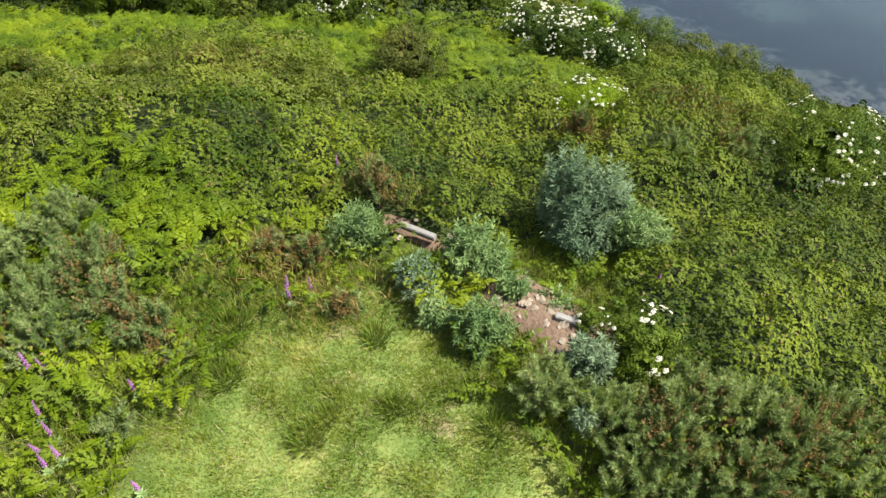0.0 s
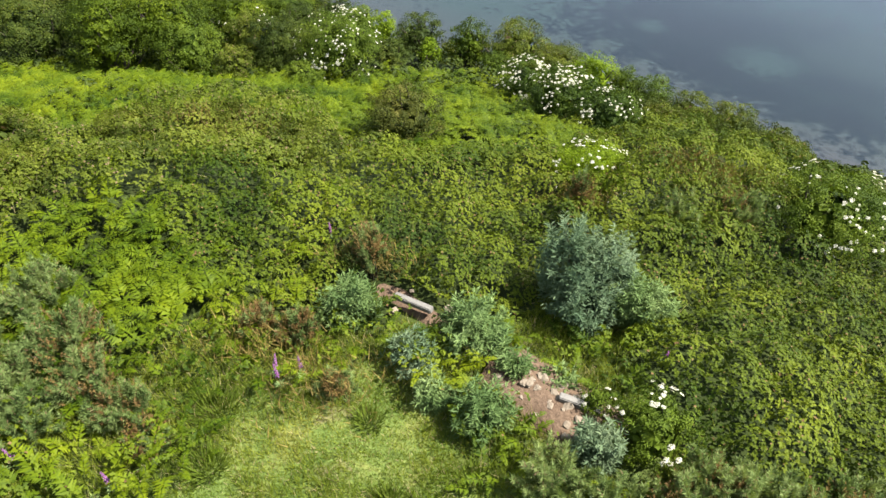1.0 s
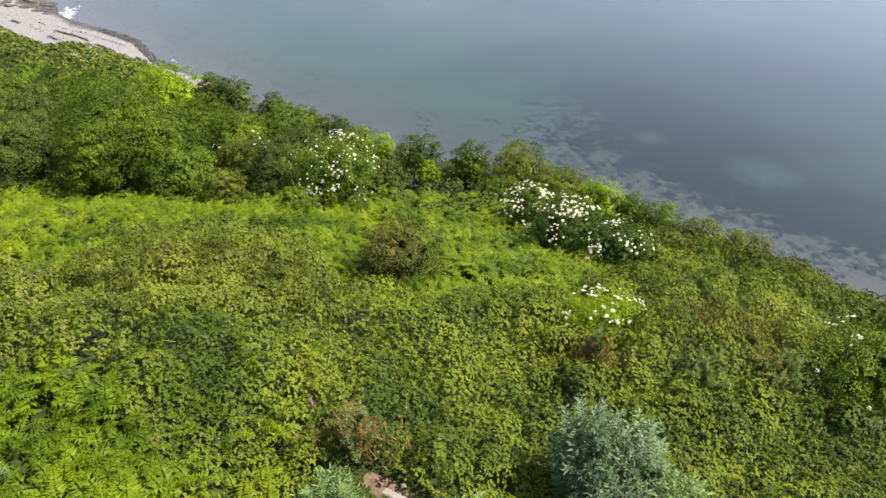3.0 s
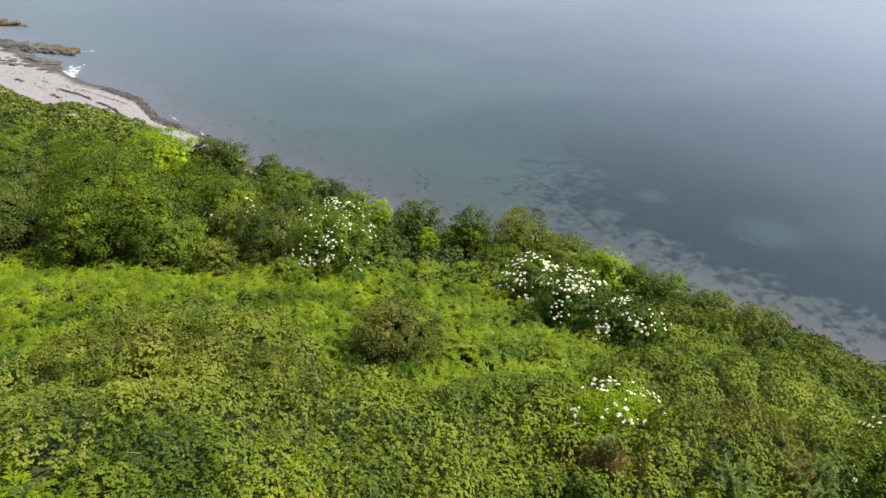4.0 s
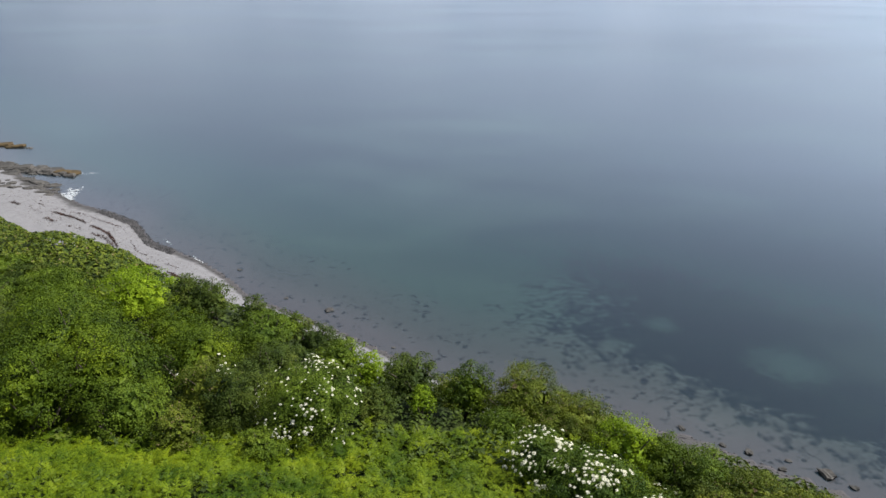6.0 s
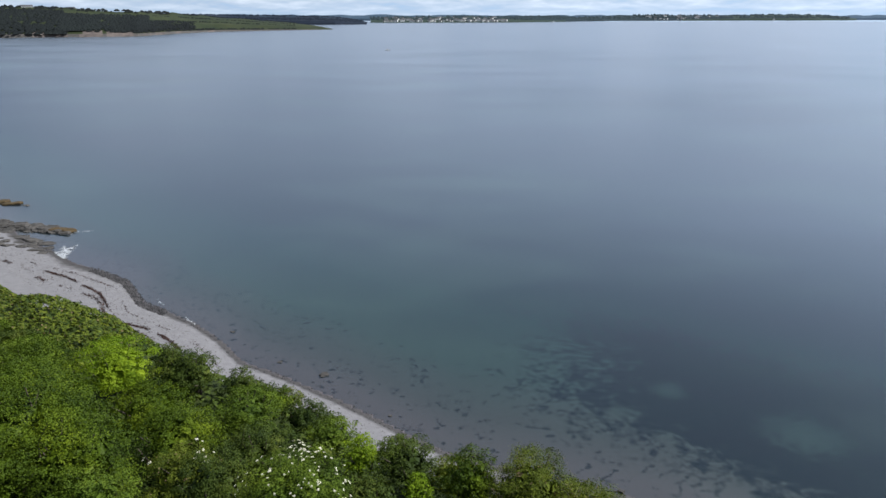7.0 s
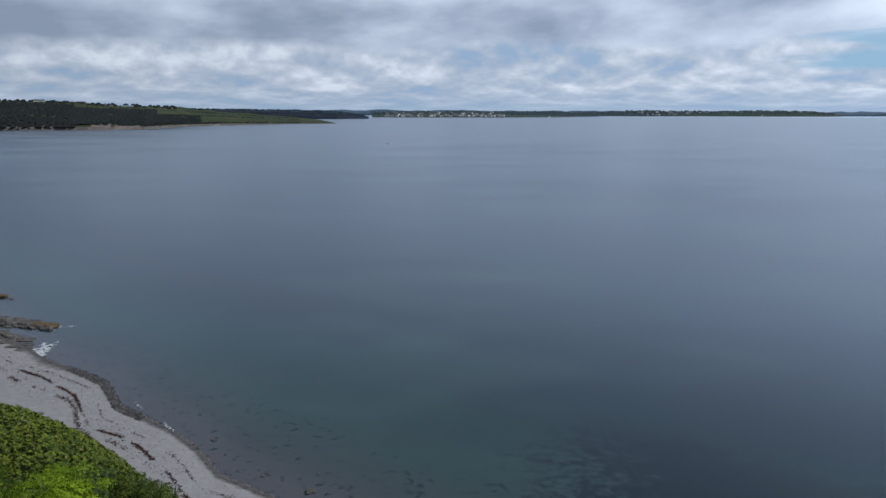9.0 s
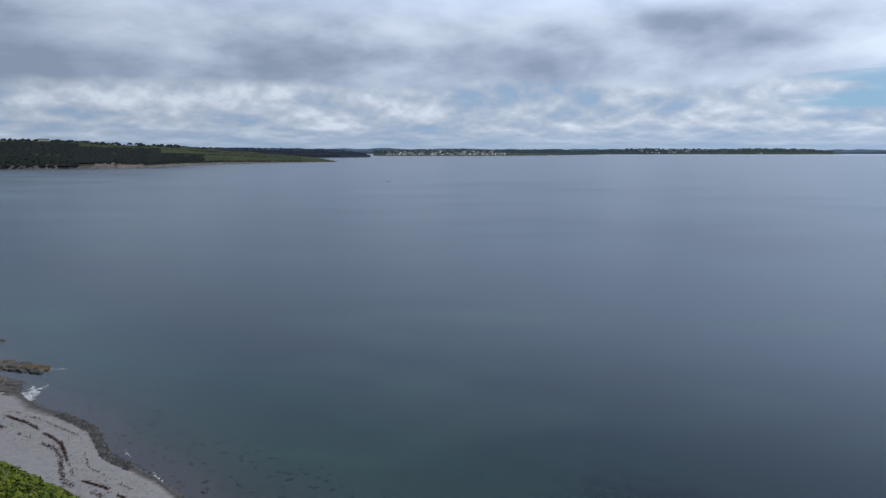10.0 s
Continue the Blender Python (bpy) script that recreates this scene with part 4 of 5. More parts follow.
for k, (x, y) in enumerate(EDGE):
    for j in range(1 if x < -6 else 2):
        TREES.append((x + rng.normal(0, 0.7), y + j * 1.5 + rng.normal(0, 0.4), rng.uniform(1.8, 2.7) - 0.4 * j - (x > 10) * 0.8 - (x < -6) * 0.9, rng.uniform(1.4, 2.0), [THORN, OLIVE, ELDER][(k + j) % 3], 0.13))
LOOKS = {LIME: "bright yellow-green", SYCAMORE: "fresh green broad-leaved", THORN: "dark green thorny", OLIVE: "olive-green twiggy", RUSSET: "brown-green rounded", ELDER: "mid-green leafy"}
for x, y, h, r, mat, leaf in TREES:
    small = h < 2.6
    plant("shrub" if small else "tree", f"{LOOKS[mat]} {'shrub' if small else 'low tree'} on the cliff top", "shrub" if small else "tree", x, y, h, r,
          broad_crown(r, h, leaf), mat, 0.05 if small else 0.09, "cliff-top trees and shrubs")

# ---- stone bank ----
def lump_mesh(name, size, rough=0.18, cuts=2, flat=1.0):
    bm = bmesh.new()
    bmesh.ops.create_cube(bm, size=1.0)
    bmesh.ops.subdivide_edges(bm, edges=bm.edges[:], cuts=cuts, use_grid_fill=True)
    seed = rng.uniform(0, 50, 3)
    for v in bm.verts:
        c = v.co.copy()
        v.co = c.lerp(c.normalized() * 0.62, 0.5)
        v.co *= 1 + rough * noise.noise(Vector(c * 2.2) + Vector(seed)) * 1.6
        v.co = Vector((v.co.x * size[0], v.co.y * size[1], v.co.z * size[2]))
    me = bpy.data.meshes.new(name)
    bm.to_mesh(me)
    bm.free()
    return me


def bank_along(s):
    """From the upper timber down to the lower one."""
    a, b = Vector((-1.5, 12.5)), Vector((3.7, 8.2))
    return a.lerp(b, s)


def earth_bank():
    ss, ww = np.linspace(-0.05, 1.05, 46), np.linspace(-1, 1, 15)
    v = []
    for s in ss:
        c = bank_along(s)
        for w in ww:
            wide = 0.95 if s > 0.56 else 0.3
            x, y = c.x - 0.64 * w * wide, c.y - 0.77 * w * wide
            bump = (0.36 if s > 0.56 else 0.12) * max(0.0, 1 - w * w) ** 0.8 * min(1.0, 6 * min(s + 0.05, 1.05 - s))
            v.append((x, y, float(ground_z(x, y)) - 0.03 + bump + 0.10 * (float(fbm(x * 3, y * 3, 81)) - 0.5)))
    i = np.arange(45)[:, None] * 15 + np.arange(14)[None]
    f = np.stack([i, i + 1, i + 16, i + 15], -1).reshape(-1, 4)
    return mesh_np("earth_bank", np.array(v), f, True)


bank = tagged(part("earth_bank", earth_bank(), EARTH), "bare reddish earth bank with loose stones", "bank")
STONES = [lump_mesh("stone", (0.30, 0.24, 0.18), 0.22) for _ in range(5)]
for me in STONES:
    me.materials.append(STONE)
for k in range(52):
    s = rng.uniform(0.60, 0.95) if k < 44 else rng.uniform(0.05, 0.6)
    w = rng.uniform(-0.55, 0.8)
    c = bank_along(s)
    x, y = c.x - 0.64 * w * 0.8, c.y - 0.77 * w * 0.8
    st = part("stone", STONES[k % 5], None)
    q = rng.uniform(0.32, 0.78)
    st.matrix_basis = pose(x, y, float(ground_z(x, y)) + 0.36 * max(0, 1 - w * w) ** 0.8 - 0.03, *rng.uniform(-25, 25, 2), rng.uniform(0, 360)) @ Matrix.Diagonal((q, q, q, 1))
    tagged(st, "pale angular fieldstone lying on the earth bank", "stone", "stones of the bank")


def timber(name, a, b, label):
    a, b = Vector(a), Vector(b)
    bm = bmesh.new()
    bmesh.ops.create_cube(bm, size=1.0)
    bmesh.ops.scale(bm, vec=((b - a).length, 0.17, 0.15), verts=bm.verts)
    bmesh.ops.bevel(bm, geom=bm.edges[:], offset=0.018, segments=2, affect="EDGES")
    ob = part(name, bm, TIMBER)
    ob.matrix_basis = Matrix.Translation((a + b) / 2) @ (b - a).to_track_quat("X", "Z").to_matrix().to_4x4()
    return tagged(ob, label, "timber")


def over(x, y, up):
    return (x, y, float(ground_z(x, y)) + up)


timber("timber_beam", over(-1.18, 11.95, 0.34), over(-0.22, 11.45, 0.34), "weathered grey timber beam along the bank top")
timber("timber_beam", over(2.68, 9.02, 0.40), over(3.55, 8.74, 0.40), "short weathered beam half hidden by shrubs")

# ---- tussocks in the clearing ----
RUSH = foliage("rush_blade", [(0.055, 0.100, 0.018), (0.095, 0.15, 0.03), (0.16, 0.20, 0.055)], 1.0, 0.3)


def tussock(x, y, r, h, n):
    a, q = rng.uniform(0, 6.283, n), r * np.sqrt(rng.uniform(0, 1, n))
    p = np.stack([q * np.cos(a), q * np.sin(a), np.zeros(n)], 1)
    way = p / r * 0.8 + (0, 0, 1) + rng.normal(0, 0.18, (n, 3))
    ob = part("grass_tussock", mesh_np("grass_tussock", *leaf_quads(p, way, randdir(n), h * rng.uniform(0.6, 1.2, n), 0.022, 0.05)), RUSH)
    ob.location = (x, y, float(ground_z(x, y)) - 0.02)
    return tagged(ob, "dark green grass tussock in the pale clearing", "grass", "tussocks in the clearing")


for x, y, r, h in [(-0.7, 6.4, 0.22, 0.3), (-2.3, 5.6, 0.30, 0.26), (-2.0, 6.1, 0.2, 0.25), (1.3, 6.1, 0.3, 0.35), (-1.3, 8.2, 0.25, 0.35), (-4.3, 6.9, 0.3, 0.4), (0.9, 7.0, 0.25, 0.35), (-4.6, 8.3, 0.4, 0.5), (0.1, 4.4, 0.22, 0.2)]:
    tussock(x, y, r, h, int(900 * r))

# ---- foxgloves ----
PINK = foliage("foxglove_bell", [(0.17, 0.08, 0.26), (0.24, 0.12, 0.36), (0.31, 0.17, 0.44)], 3.0, 0.3, tint=(1.1, 0.9, 0.72))


def foxglove():
    ob = new("foxglove")
    part("stem", mesh_np("stem", *tubes(np.zeros((1, 3)), np.array([(0.04, 0.02, 1.25)]), 0.012, 0.005, 0.04, 5, 5), True), SAGE, ob)
    n = 30
    s = np.linspace(0.45, 1, n)
    a = np.arange(n) * 2.4
    base = np.stack([0.04 * s, 0.02 * s, 1.25 * s], 1)
    tip = base + np.stack([np.cos(a), np.sin(a), np.full(n, -0.55)], 1) * (0.085 * (1.25 - s))[:, None] * 1.3
    part("flower_spike", mesh_np("flower_spike", *tubes(base, tip, 0.012, 0.028 * (1.3 - s) + 0.008, 0.05, 3, 6), True), PINK, ob, "hanging purple-pink bells")
    m = 10
    a = np.arange(m) * 2.4
    ax = np.stack([np.cos(a), np.sin(a), np.full(m, 0.45)], 1)
    part("rosette", mesh_np("rosette", *leaf_quads(np.zeros((m, 3)) + (0, 0, 0.05), ax, np.array((0, 0, 1.0)) + 0 * ax, 0.28, 0.09)), SAGE, ob)
    return tagged(ob, "tall purple foxglove in bloom among the grass", "foxglove", "foxgloves")


first = foxglove()
FOX = [(-8.1, 6.5), (-7.9, 6.7), (-7.6, 5.6), (-7.2, 4.9), (-7.0, 4.6), (-6.8, 4.8), (-7.1, 5.2), (-5.9, 6.3), (-5.1, 4.3), (-3.5, 9.2), (-3.3, 8.9), (-2.9, 9.2), (5.3, 10.6), (-3.2, 14.2)]
for k, (x, y) in enumerate(FOX):
    m = pose(x, y, float(ground_z(x, y)) + 0.15, *rng.uniform(-7, 7, 2), rng.uniform(0, 360)) @ Matrix.Scale(0.75, 4)
    if k:
        copy_thing(first, m)
    else:
        first.matrix_basis = m

# ---- beach ----
def pebbles(n, d0, d1, x0, x1, s0, s1):
    x = rng.uniform(x0, x1, n)
    y = shore(x) - rng.uniform(d0, d1, n) / 0.8
    p = np.stack([x, y, ground_z(x, y)], 1)
    octa = np.array([(1, 0, 0), (0, 1, 0), (-1, 0, 0), (0, -1, 0), (0, 0, 0.7), (0, 0, -0.7)], float)
    faces = np.array([(0, 1, 4), (1, 2, 4), (2, 3, 4), (3, 0, 4), (1, 0, 5), (2, 1, 5), (3, 2, 5), (0, 3, 5)])
    size = rng.uniform(s0, s1, n) * rng.choice([0.6, 1, 1.5], n)
    th = rng.uniform(0, 6.28, n)
    v = octa[None] * size[:, None, None] * rng.uniform(0.6, 1.2, (n, 1, 3))
    c, s = np.cos(th)[:, None], np.sin(th)[:, None]
    v = np.stack([v[..., 0] * c - v[..., 1] * s, v[..., 0] * s + v[..., 1] * c, v[..., 2]], -1) + p[:, None]
    return v.reshape(-1, 3), (faces[None] + 6 * np.arange(n)[:, None, None]).reshape(-1, 3)


SHINGLE = foliage("shingle", [(0.022, 0.021, 0.022), (0.042, 0.040, 0.040), (0.085, 0.08, 0.078)], 0.8, 0.0, 0.7, tint=(0.8, 0.8, 0.82))
PALE = foliage("pale_shingle", [(0.08, 0.075, 0.072), (0.13, 0.125, 0.12), (0.22, 0.21, 0.20)], 0.8, 0.0, 0.8, tint=(1, 1, 1))
KELP = foliage("beached_weed", [(0.010, 0.006, 0.006), (0.028, 0.013, 0.011), (0.066, 0.030, 0.021)], 1.0, 0.1, 0.5, tint=(1, 0.95, 0.8))
stuff("wet_shingle", [pebbles(2600, -0.5, 0.5, -80, 36, 0.04, 0.12), pebbles(2400, -0.6, 1.3, -64, -44, 0.06, 0.2)], SHINGLE, "dark wet pebbles along the waterline", "pebbles")
stuff("dry_shingle", pebbles(5000, 1.2, 10, -85, 10, 0.03, 0.10), PALE, "pale dry pebbles over the beach", "pebbles")


def wrack(n, d_mid, spread, x0, x1, seed):
    x = rng.uniform(x0, x1, n)
    ok = fbm(x / 2.2, x * 0 + seed, seed, 4) > rng.uniform(0.36, 0.60, n)
    x = x[ok]
    d = d_mid + 1.3 * (vnoise(x / 6.0, x * 0, seed) - 0.5) + rng.normal(0, spread, len(x))
    y = shore(x) - d / 0.8
    p = np.stack([x, y, ground_z(x, y) + 0.03], 1)
    nor = unit(np.stack([rng.normal(0, 0.35, len(x)), rng.normal(0, 0.35, len(x)), np.ones(len(x))], 1))
    return leaf_quads(p, np.cross(nor, randdir(len(x))), nor, rng.uniform(0.10, 0.40, len(x)), rng.uniform(0.05, 0.16, len(x)), 0.2)


stuff("seaweed_wrack", [wrack(7000, 5.6, 0.13, -75, 5, 3), wrack(3200, 7.6, 0.22, -80, -14, 9), wrack(900, 3.4, 0.12, -70, -20, 17), wrack(900, 6.0, 2.0, -85, 0, 23)], KELP, "dried red-brown seaweed in strand lines", "seaweed")


def crag_mesh(size, seed):
    """A broken, layered rock with flat ledges."""
    bm = bmesh.new()
    bmesh.ops.create_cube(bm, size=1.0)
    bmesh.ops.subdivide_edges(bm, edges=bm.edges[:], cuts=7, use_grid_fill=True)
    for v in bm.verts:
        c = v.co.lerp(v.co.normalized() * 0.6, 0.55)
        q = Vector((c.x * size[0], c.y * size[1], c.z * size[2]))
        big = noise.noise(q * 0.45 + Vector((seed, 0, 0)))
        small = noise.noise(q * 1.6 + Vector((0, seed, 0)))
        grow = 1 + 0.30 * big + 0.14 * small
        z = c.z * size[2] * (1 + 0.7 * big + 0.4 * small)
        v.co = Vector((q.x * grow, q.y * grow, 0.5 * z + 0.5 * round(z / 0.28) * 0.28))
    me = bpy.data.meshes.new("rock")
    bm.to_mesh(me)
    bm.free()
    return me


def boulder(x, y, size, mat, label, sunk=0.3, up=None):
    ob = part("rock", crag_mesh(size, rng.uniform(0, 90)), mat)
    z = float(ground_z(x, y)) if up is None else up
    ob.matrix_basis = pose(x, y, z + size[2] * (0.5 - sunk), *rng.uniform(-4, 4, 2), rng.uniform(-25, 25))
    return tagged(ob, label, "rock", "shore rocks")


LEDGES = [(-101, 141, 6, 3.6, 2.0, ROCK), (-96.5, 140.2, 5, 3.4, 1.8, ROCK), (-92.5, 139.4, 5, 3, 1.7, ROCK), (-89, 138.8, 4.2, 3, 1.5, ROCK), (-85.6, 138.4, 4, 2.6, 1.4, ROCK), (-82.6, 137.8, 3.6, 2.4, 1.2, WEED_ROCK),
          (-80.2, 137.2, 2.4, 1.8, 0.8, WEED_ROCK), (-98, 136.5, 5, 3, 1.2, ROCK), (-93, 135.4, 4, 2.6, 1.0, ROCK), (-88, 132.6, 4.4, 2.2, 0.6, ROCK), (-83.6, 131.4, 4, 2.0, 0.5, ROCK), (-80.2, 129.6, 3.6, 2.0, 0.45, ROCK),
          (-86, 128.8, 3.6, 2.0, 0.6, ROCK), (-109, 157.5, 5, 2.4, 1.1, WEED_ROCK), (-104.8, 156.4, 3.6, 1.8, 0.9, WEED_ROCK), (-100.6, 155.4, 1.4, 1.0, 0.4, ROCK)]
for x, y, a, b, c, mat in LEDGES:
    boulder(x, y - 0.8, (a, b, 0.6 * c), mat, "low dark rock ledge with weed at the water's edge", 0.3, 0.0)
REEF = [crag_mesh((2.0, 1.4, 0.7), 7.0 * k) for k in range(5)]
for me in REEF:
    me.materials.append(ROCK)
for k in range(56):
    tail = k / 55.0
    if k % 3:
        x, y, q = -101 + 21 * tail + rng.normal(0, 0.6), 139.4 - 3.6 * tail + rng.normal(0, 1.1), rng.uniform(0.45, 1.15)
    else:
        x, y, q = -91 + 15 * tail + rng.normal(0, 0.8), 129.0 - 5.0 * tail + rng.normal(0, 1.0), rng.uniform(0.4, 0.9)
    ob = part("rock", REEF[k % 5], None)
    up = max(float(ground_z(x, y)), -0.1)
    ob.matrix_basis = pose(x, y, up + 0.10 * q, *rng.uniform(-8, 8, 2), rng.uniform(-40, 40)) @ Matrix.Diagonal((q, q, q * (1.0 if k % 3 else 0.6), 1))
    tagged(ob, "jagged dark grey rock of the low reef by the sea" if k % 3 else "flat wet black rock at the top of the beach", "rock", "shore rocks")
PEBBLE_ROCKS = [lump_mesh("rock", (1.0, 0.7, 0.5), 0.35, 4) for _ in range(4)]
for me in PEBBLE_ROCKS:
    me.materials.append(ROCK)
for k, (x, y, q) in enumerate([(-17.9, 83.1, 0.9), (-32.6, 94.0, 0.6), (-1.5, 67.6, 0.9), (0.0, 68.4, 0.7), (1.0, 66.9, 0.8), (19, 62.5, 0.6), (22, 60.3, 0.5), (24, 59.5, 0.7), (29.4, 57.0, 1.1), (30.8, 53.8, 0.9), (27, 58.6, 0.5),
                               (33, 52.6, 1.0), (-24, 86, 0.5), (16, 63.0, 0.5), (26, 57.4, 0.6), (31, 55.6, 0.6), (13, 64.0, 0.5), (-9, 75.0, 0.4)]):
    ob = part("rock", PEBBLE_ROCKS[k % 4], None)
    ob.matrix_basis = pose(x, y, float(ground_z(x, y)) + 0.12 * q, 0, 0, rng.uniform(0, 360)) @ Matrix.Diagonal((q, q, q, 1))
    tagged(ob, "small dark boulder at the waterline", "rock", "shore rocks")


FOAM = solid("sea_foam", (0.45, 0.48, 0.51), (0.68, 0.70, 0.72), 3.0, 0.6)


def foam(x0, y0, w, l, n, turn):
    """A broken patch of white water lying on the sea."""
    u, v = rng.uniform(-1, 1, n), rng.uniform(-1, 1, n)
    ok = fbm(u * 2.5, v * 7.0, int(abs(x0 * 7)) % 97, 4) > 0.30 + 0.34 * np.sqrt(u * u + v * v) ** 1.5
    u, v = u[ok] * w, v[ok] * l
    c, s = math.cos(turn), math.sin(turn)
    p = np.stack([x0 + u * c - v * s, y0 + u * s + v * c, np.full(len(u), 0.02) + rng.uniform(0, 0.05, len(u))], 1)
    up = np.tile((0, 0, 1.0), (len(u), 1))
    ax = np.cross(up, randdir(len(u)))
    return leaf_quads(p, ax, up, rng.uniform(0.08, 0.30, len(u)), rng.uniform(0.05, 0.15, len(u)), 0.05)


stuff("breaking_foam", [foam(-73.6, 123.4, 1.7, 4.6, 4200, 0.35), foam(-77.4, 136.6, 2.0, 0.8, 120, 0.3), foam(-39.4, 96.6, 0.22, 2.2, 90, 0.75), foam(-47.0, 103.4, 0.16, 1.6, 40, 0.7), foam(-79.5, 134.4, 2.4, 0.35, 60, 0.1)], FOAM, "white broken foam where waves meet the beach", "foam")

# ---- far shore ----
# cloud shadow and a little blue haze put into the woods' base colour
WOOD = solid("far_woods_shaded", (0.0045, 0.0065, 0.0075), (0.0115, 0.0155, 0.0145), 0.04, 0.9, 0.0)
# distance haze is painted into this base colour as a blue tint
HAZED_MID_WOOD = solid("middle_woods", (0.007, 0.012, 0.022), (0.013, 0.020, 0.034), 0.03, 0.9, 0.0)
# field colour darkened to stand for cloud shadow over the headland
FIELD = solid("far_fields_shaded", (0.010, 0.019, 0.008), (0.038, 0.044, 0.016), 0.016, 0.9, 0.0)
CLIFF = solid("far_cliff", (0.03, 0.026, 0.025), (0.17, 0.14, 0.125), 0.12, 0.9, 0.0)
# these three carry painted haze too, bluer the farther off the land
HAZED_FAR_WOOD = solid("farther_woods_hazed", (0.012, 0.022, 0.029), (0.026, 0.042, 0.049), 0.02, 0.9, 0.0)
HAZED_FAR_FIELD = solid("farther_fields_hazed", (0.016, 0.030, 0.026), (0.034, 0.050, 0.038), 0.006, 0.9, 0.0)
HAZY = solid("farthest_hills_hazed", (0.045, 0.075, 0.11), (0.06, 0.095, 0.14), 0.004, 0.9, 0.0)
WHITE = solid("white_render", (0.55, 0.54, 0.51), (0.75, 0.74, 0.71), 0.5, 0.7, 0.0)
SLATE = solid("slate_roof", (0.06, 0.06, 0.065), (0.12, 0.115, 0.115), 0.5, 0.7, 0.0)


def hill(name, line, tops, depth, mat, label, rough=0.12, lip=0.25, seed=3, n=160, cliff=None):
    """A strip of land: line, its waterside points; tops, the heights above them."""
    line, tops = np.array(line, float), np.array(tops, float)
    run = np.r_[0, np.cumsum(np.linalg.norm(np.diff(line, axis=0), axis=1))]
    s = np.linspace(0, run[-1], n)
    x, y, t = np.interp(s, run, line[:, 0]), np.interp(s, run, line[:, 1]), np.interp(s, run, tops)
    back = np.array([0, 0.02, 0.06, 0.16, 0.35, 0.6, 1.0])
    high = np.array([0.0, lip * 0.5, lip, 0.48, 0.75, 1.0, 0.85])
    fall = unit(np.stack([x, y], 1)) * np.minimum(1, t / 16)[:, None]
    v = []
    for k, (b, hgt) in enumerate(zip(back, high)):
        wob = 1 + rough * 2 * (fbm(s / 60.0, s * 0 + k * 3, seed, 4) - 0.5) * (k > 0)
        v.append(np.stack([x + fall[:, 0] * depth * b, y + fall[:, 1] * depth * b, t * hgt * wob - 0.4 * (k == 0)], 1))
    v = np.concatenate(v)
    i = np.arange(len(back) - 1)[:, None] * n + np.arange(n - 1)[None]
    f = np.stack([i, i + 1, i + 1 + n, i + n], -1).reshape(-1, 4)
    me = mesh_np(name, v, f, False)
    me.materials.append(mat)
    if cliff:
        me.materials.append(cliff)
        me.materials.append(ROCK)
        mi = np.zeros(len(f), np.int32)
        low = np.arange(n - 1)
        mi[low] = 2
        pick = (fbm(s[:-1] / 40.0, s[:-1] * 0, seed + 9, 3) > 0.5) & (s[:-1] > 0.5 * s[-1]) & (s[:-1] < 0.64 * s[-1])
        mi[low[pick]] = 1
        mi[(n - 1) + low[pick]] = 1
        mi[low[fbm(s[:-1] / 25.0, s[:-1] * 0, seed + 19, 3) > 0.58]] = 1
        me.polygons.foreach_set("material_index", mi)
    ob = part(name, me, None)
    return tagged(ob, label, "coast", kind="structure"), (s, x, y, t, fall)


def woods(name, land, depth, s0, s1, count, size, spots, mat, label, loose=0.04, thin=1.0):
    """Tree tops standing on a strip of far land."""
    s, x, y, t, fall = land
    q = (s0 + (s1 - s0) * rng.uniform(0, 1, count) ** thin) * s[-1]
    b = rng.choice(spots, count) + rng.uniform(-loose, loose, count)
    xx, yy, tt = np.interp(q, s, x), np.interp(q, s, y), np.interp(q, s, t)
    fx, fy = np.interp(q, s, fall[:, 0]), np.interp(q, s, fall[:, 1])
    lvl = np.interp(b, [0.02, 0.06, 0.16, 0.35, 0.6, 1.0], [0.1, 0.25, 0.48, 0.75, 1.0, 0.85])
    p = np.stack([xx + fx * depth * b, yy + fy * depth * b, tt * lvl], 1)
    octa = np.array([(1, 0, 0), (0.3, 0.95, 0), (-0.8, 0.6, 0), (-0.8, -0.6, 0), (0.3, -0.95, 0), (-0.2, 0, 0.7), (0.4, 0.2, 0.62)], float)
    faces = np.array([(0, 1, 6), (1, 2, 5), (2, 3, 5), (3, 4, 5), (4, 0, 6), (1, 5, 6), (4, 6, 5)])
    sc = size * rng.uniform(0.6, 1.5, count)
    v = octa[None] * sc[:, None, None] * rng.uniform(0.75, 1.25, (count, 7, 3)) + p[:, None]
    f = (faces[None] + 7 * np.arange(count)[:, None, None]).reshape(-1, 3)
    return tagged(part(name, mesh_np(name, v.reshape(-1, 3), f, True), mat), label, "woods", kind="stuff")


_, land = hill("headland", [(-1700, 1120), (-902, 1272), (-820, 1317), (-758, 1324), (-670, 1372), (-680, 1560), (-655, 1720), (-541, 1867), (-460, 1932), (-418, 1962)],
               [58, 56, 54, 50, 46, 42, 34, 20, 9, 1.2], 420, FIELD, "green headland with fields above a low rocky cliff", 0.10, 0.22, 3, 260, CLIFF)
woods("headland_woods", land, 420, 0.0, 0.535, 9000, 3.8, [0.04, 0.07, 0.1, 0.16, 0.22, 0.28, 0.35, 0.4, 0.46], WOOD, "dark woods clothing the near headland")
woods("headland_copse", land, 420, 0.53, 0.64, 2200, 3.4, [0.09, 0.12, 0.15, 0.18, 0.24, 0.30, 0.36], WOOD, "dark copse at the edge of the headland fields", 0.05, 1.8)
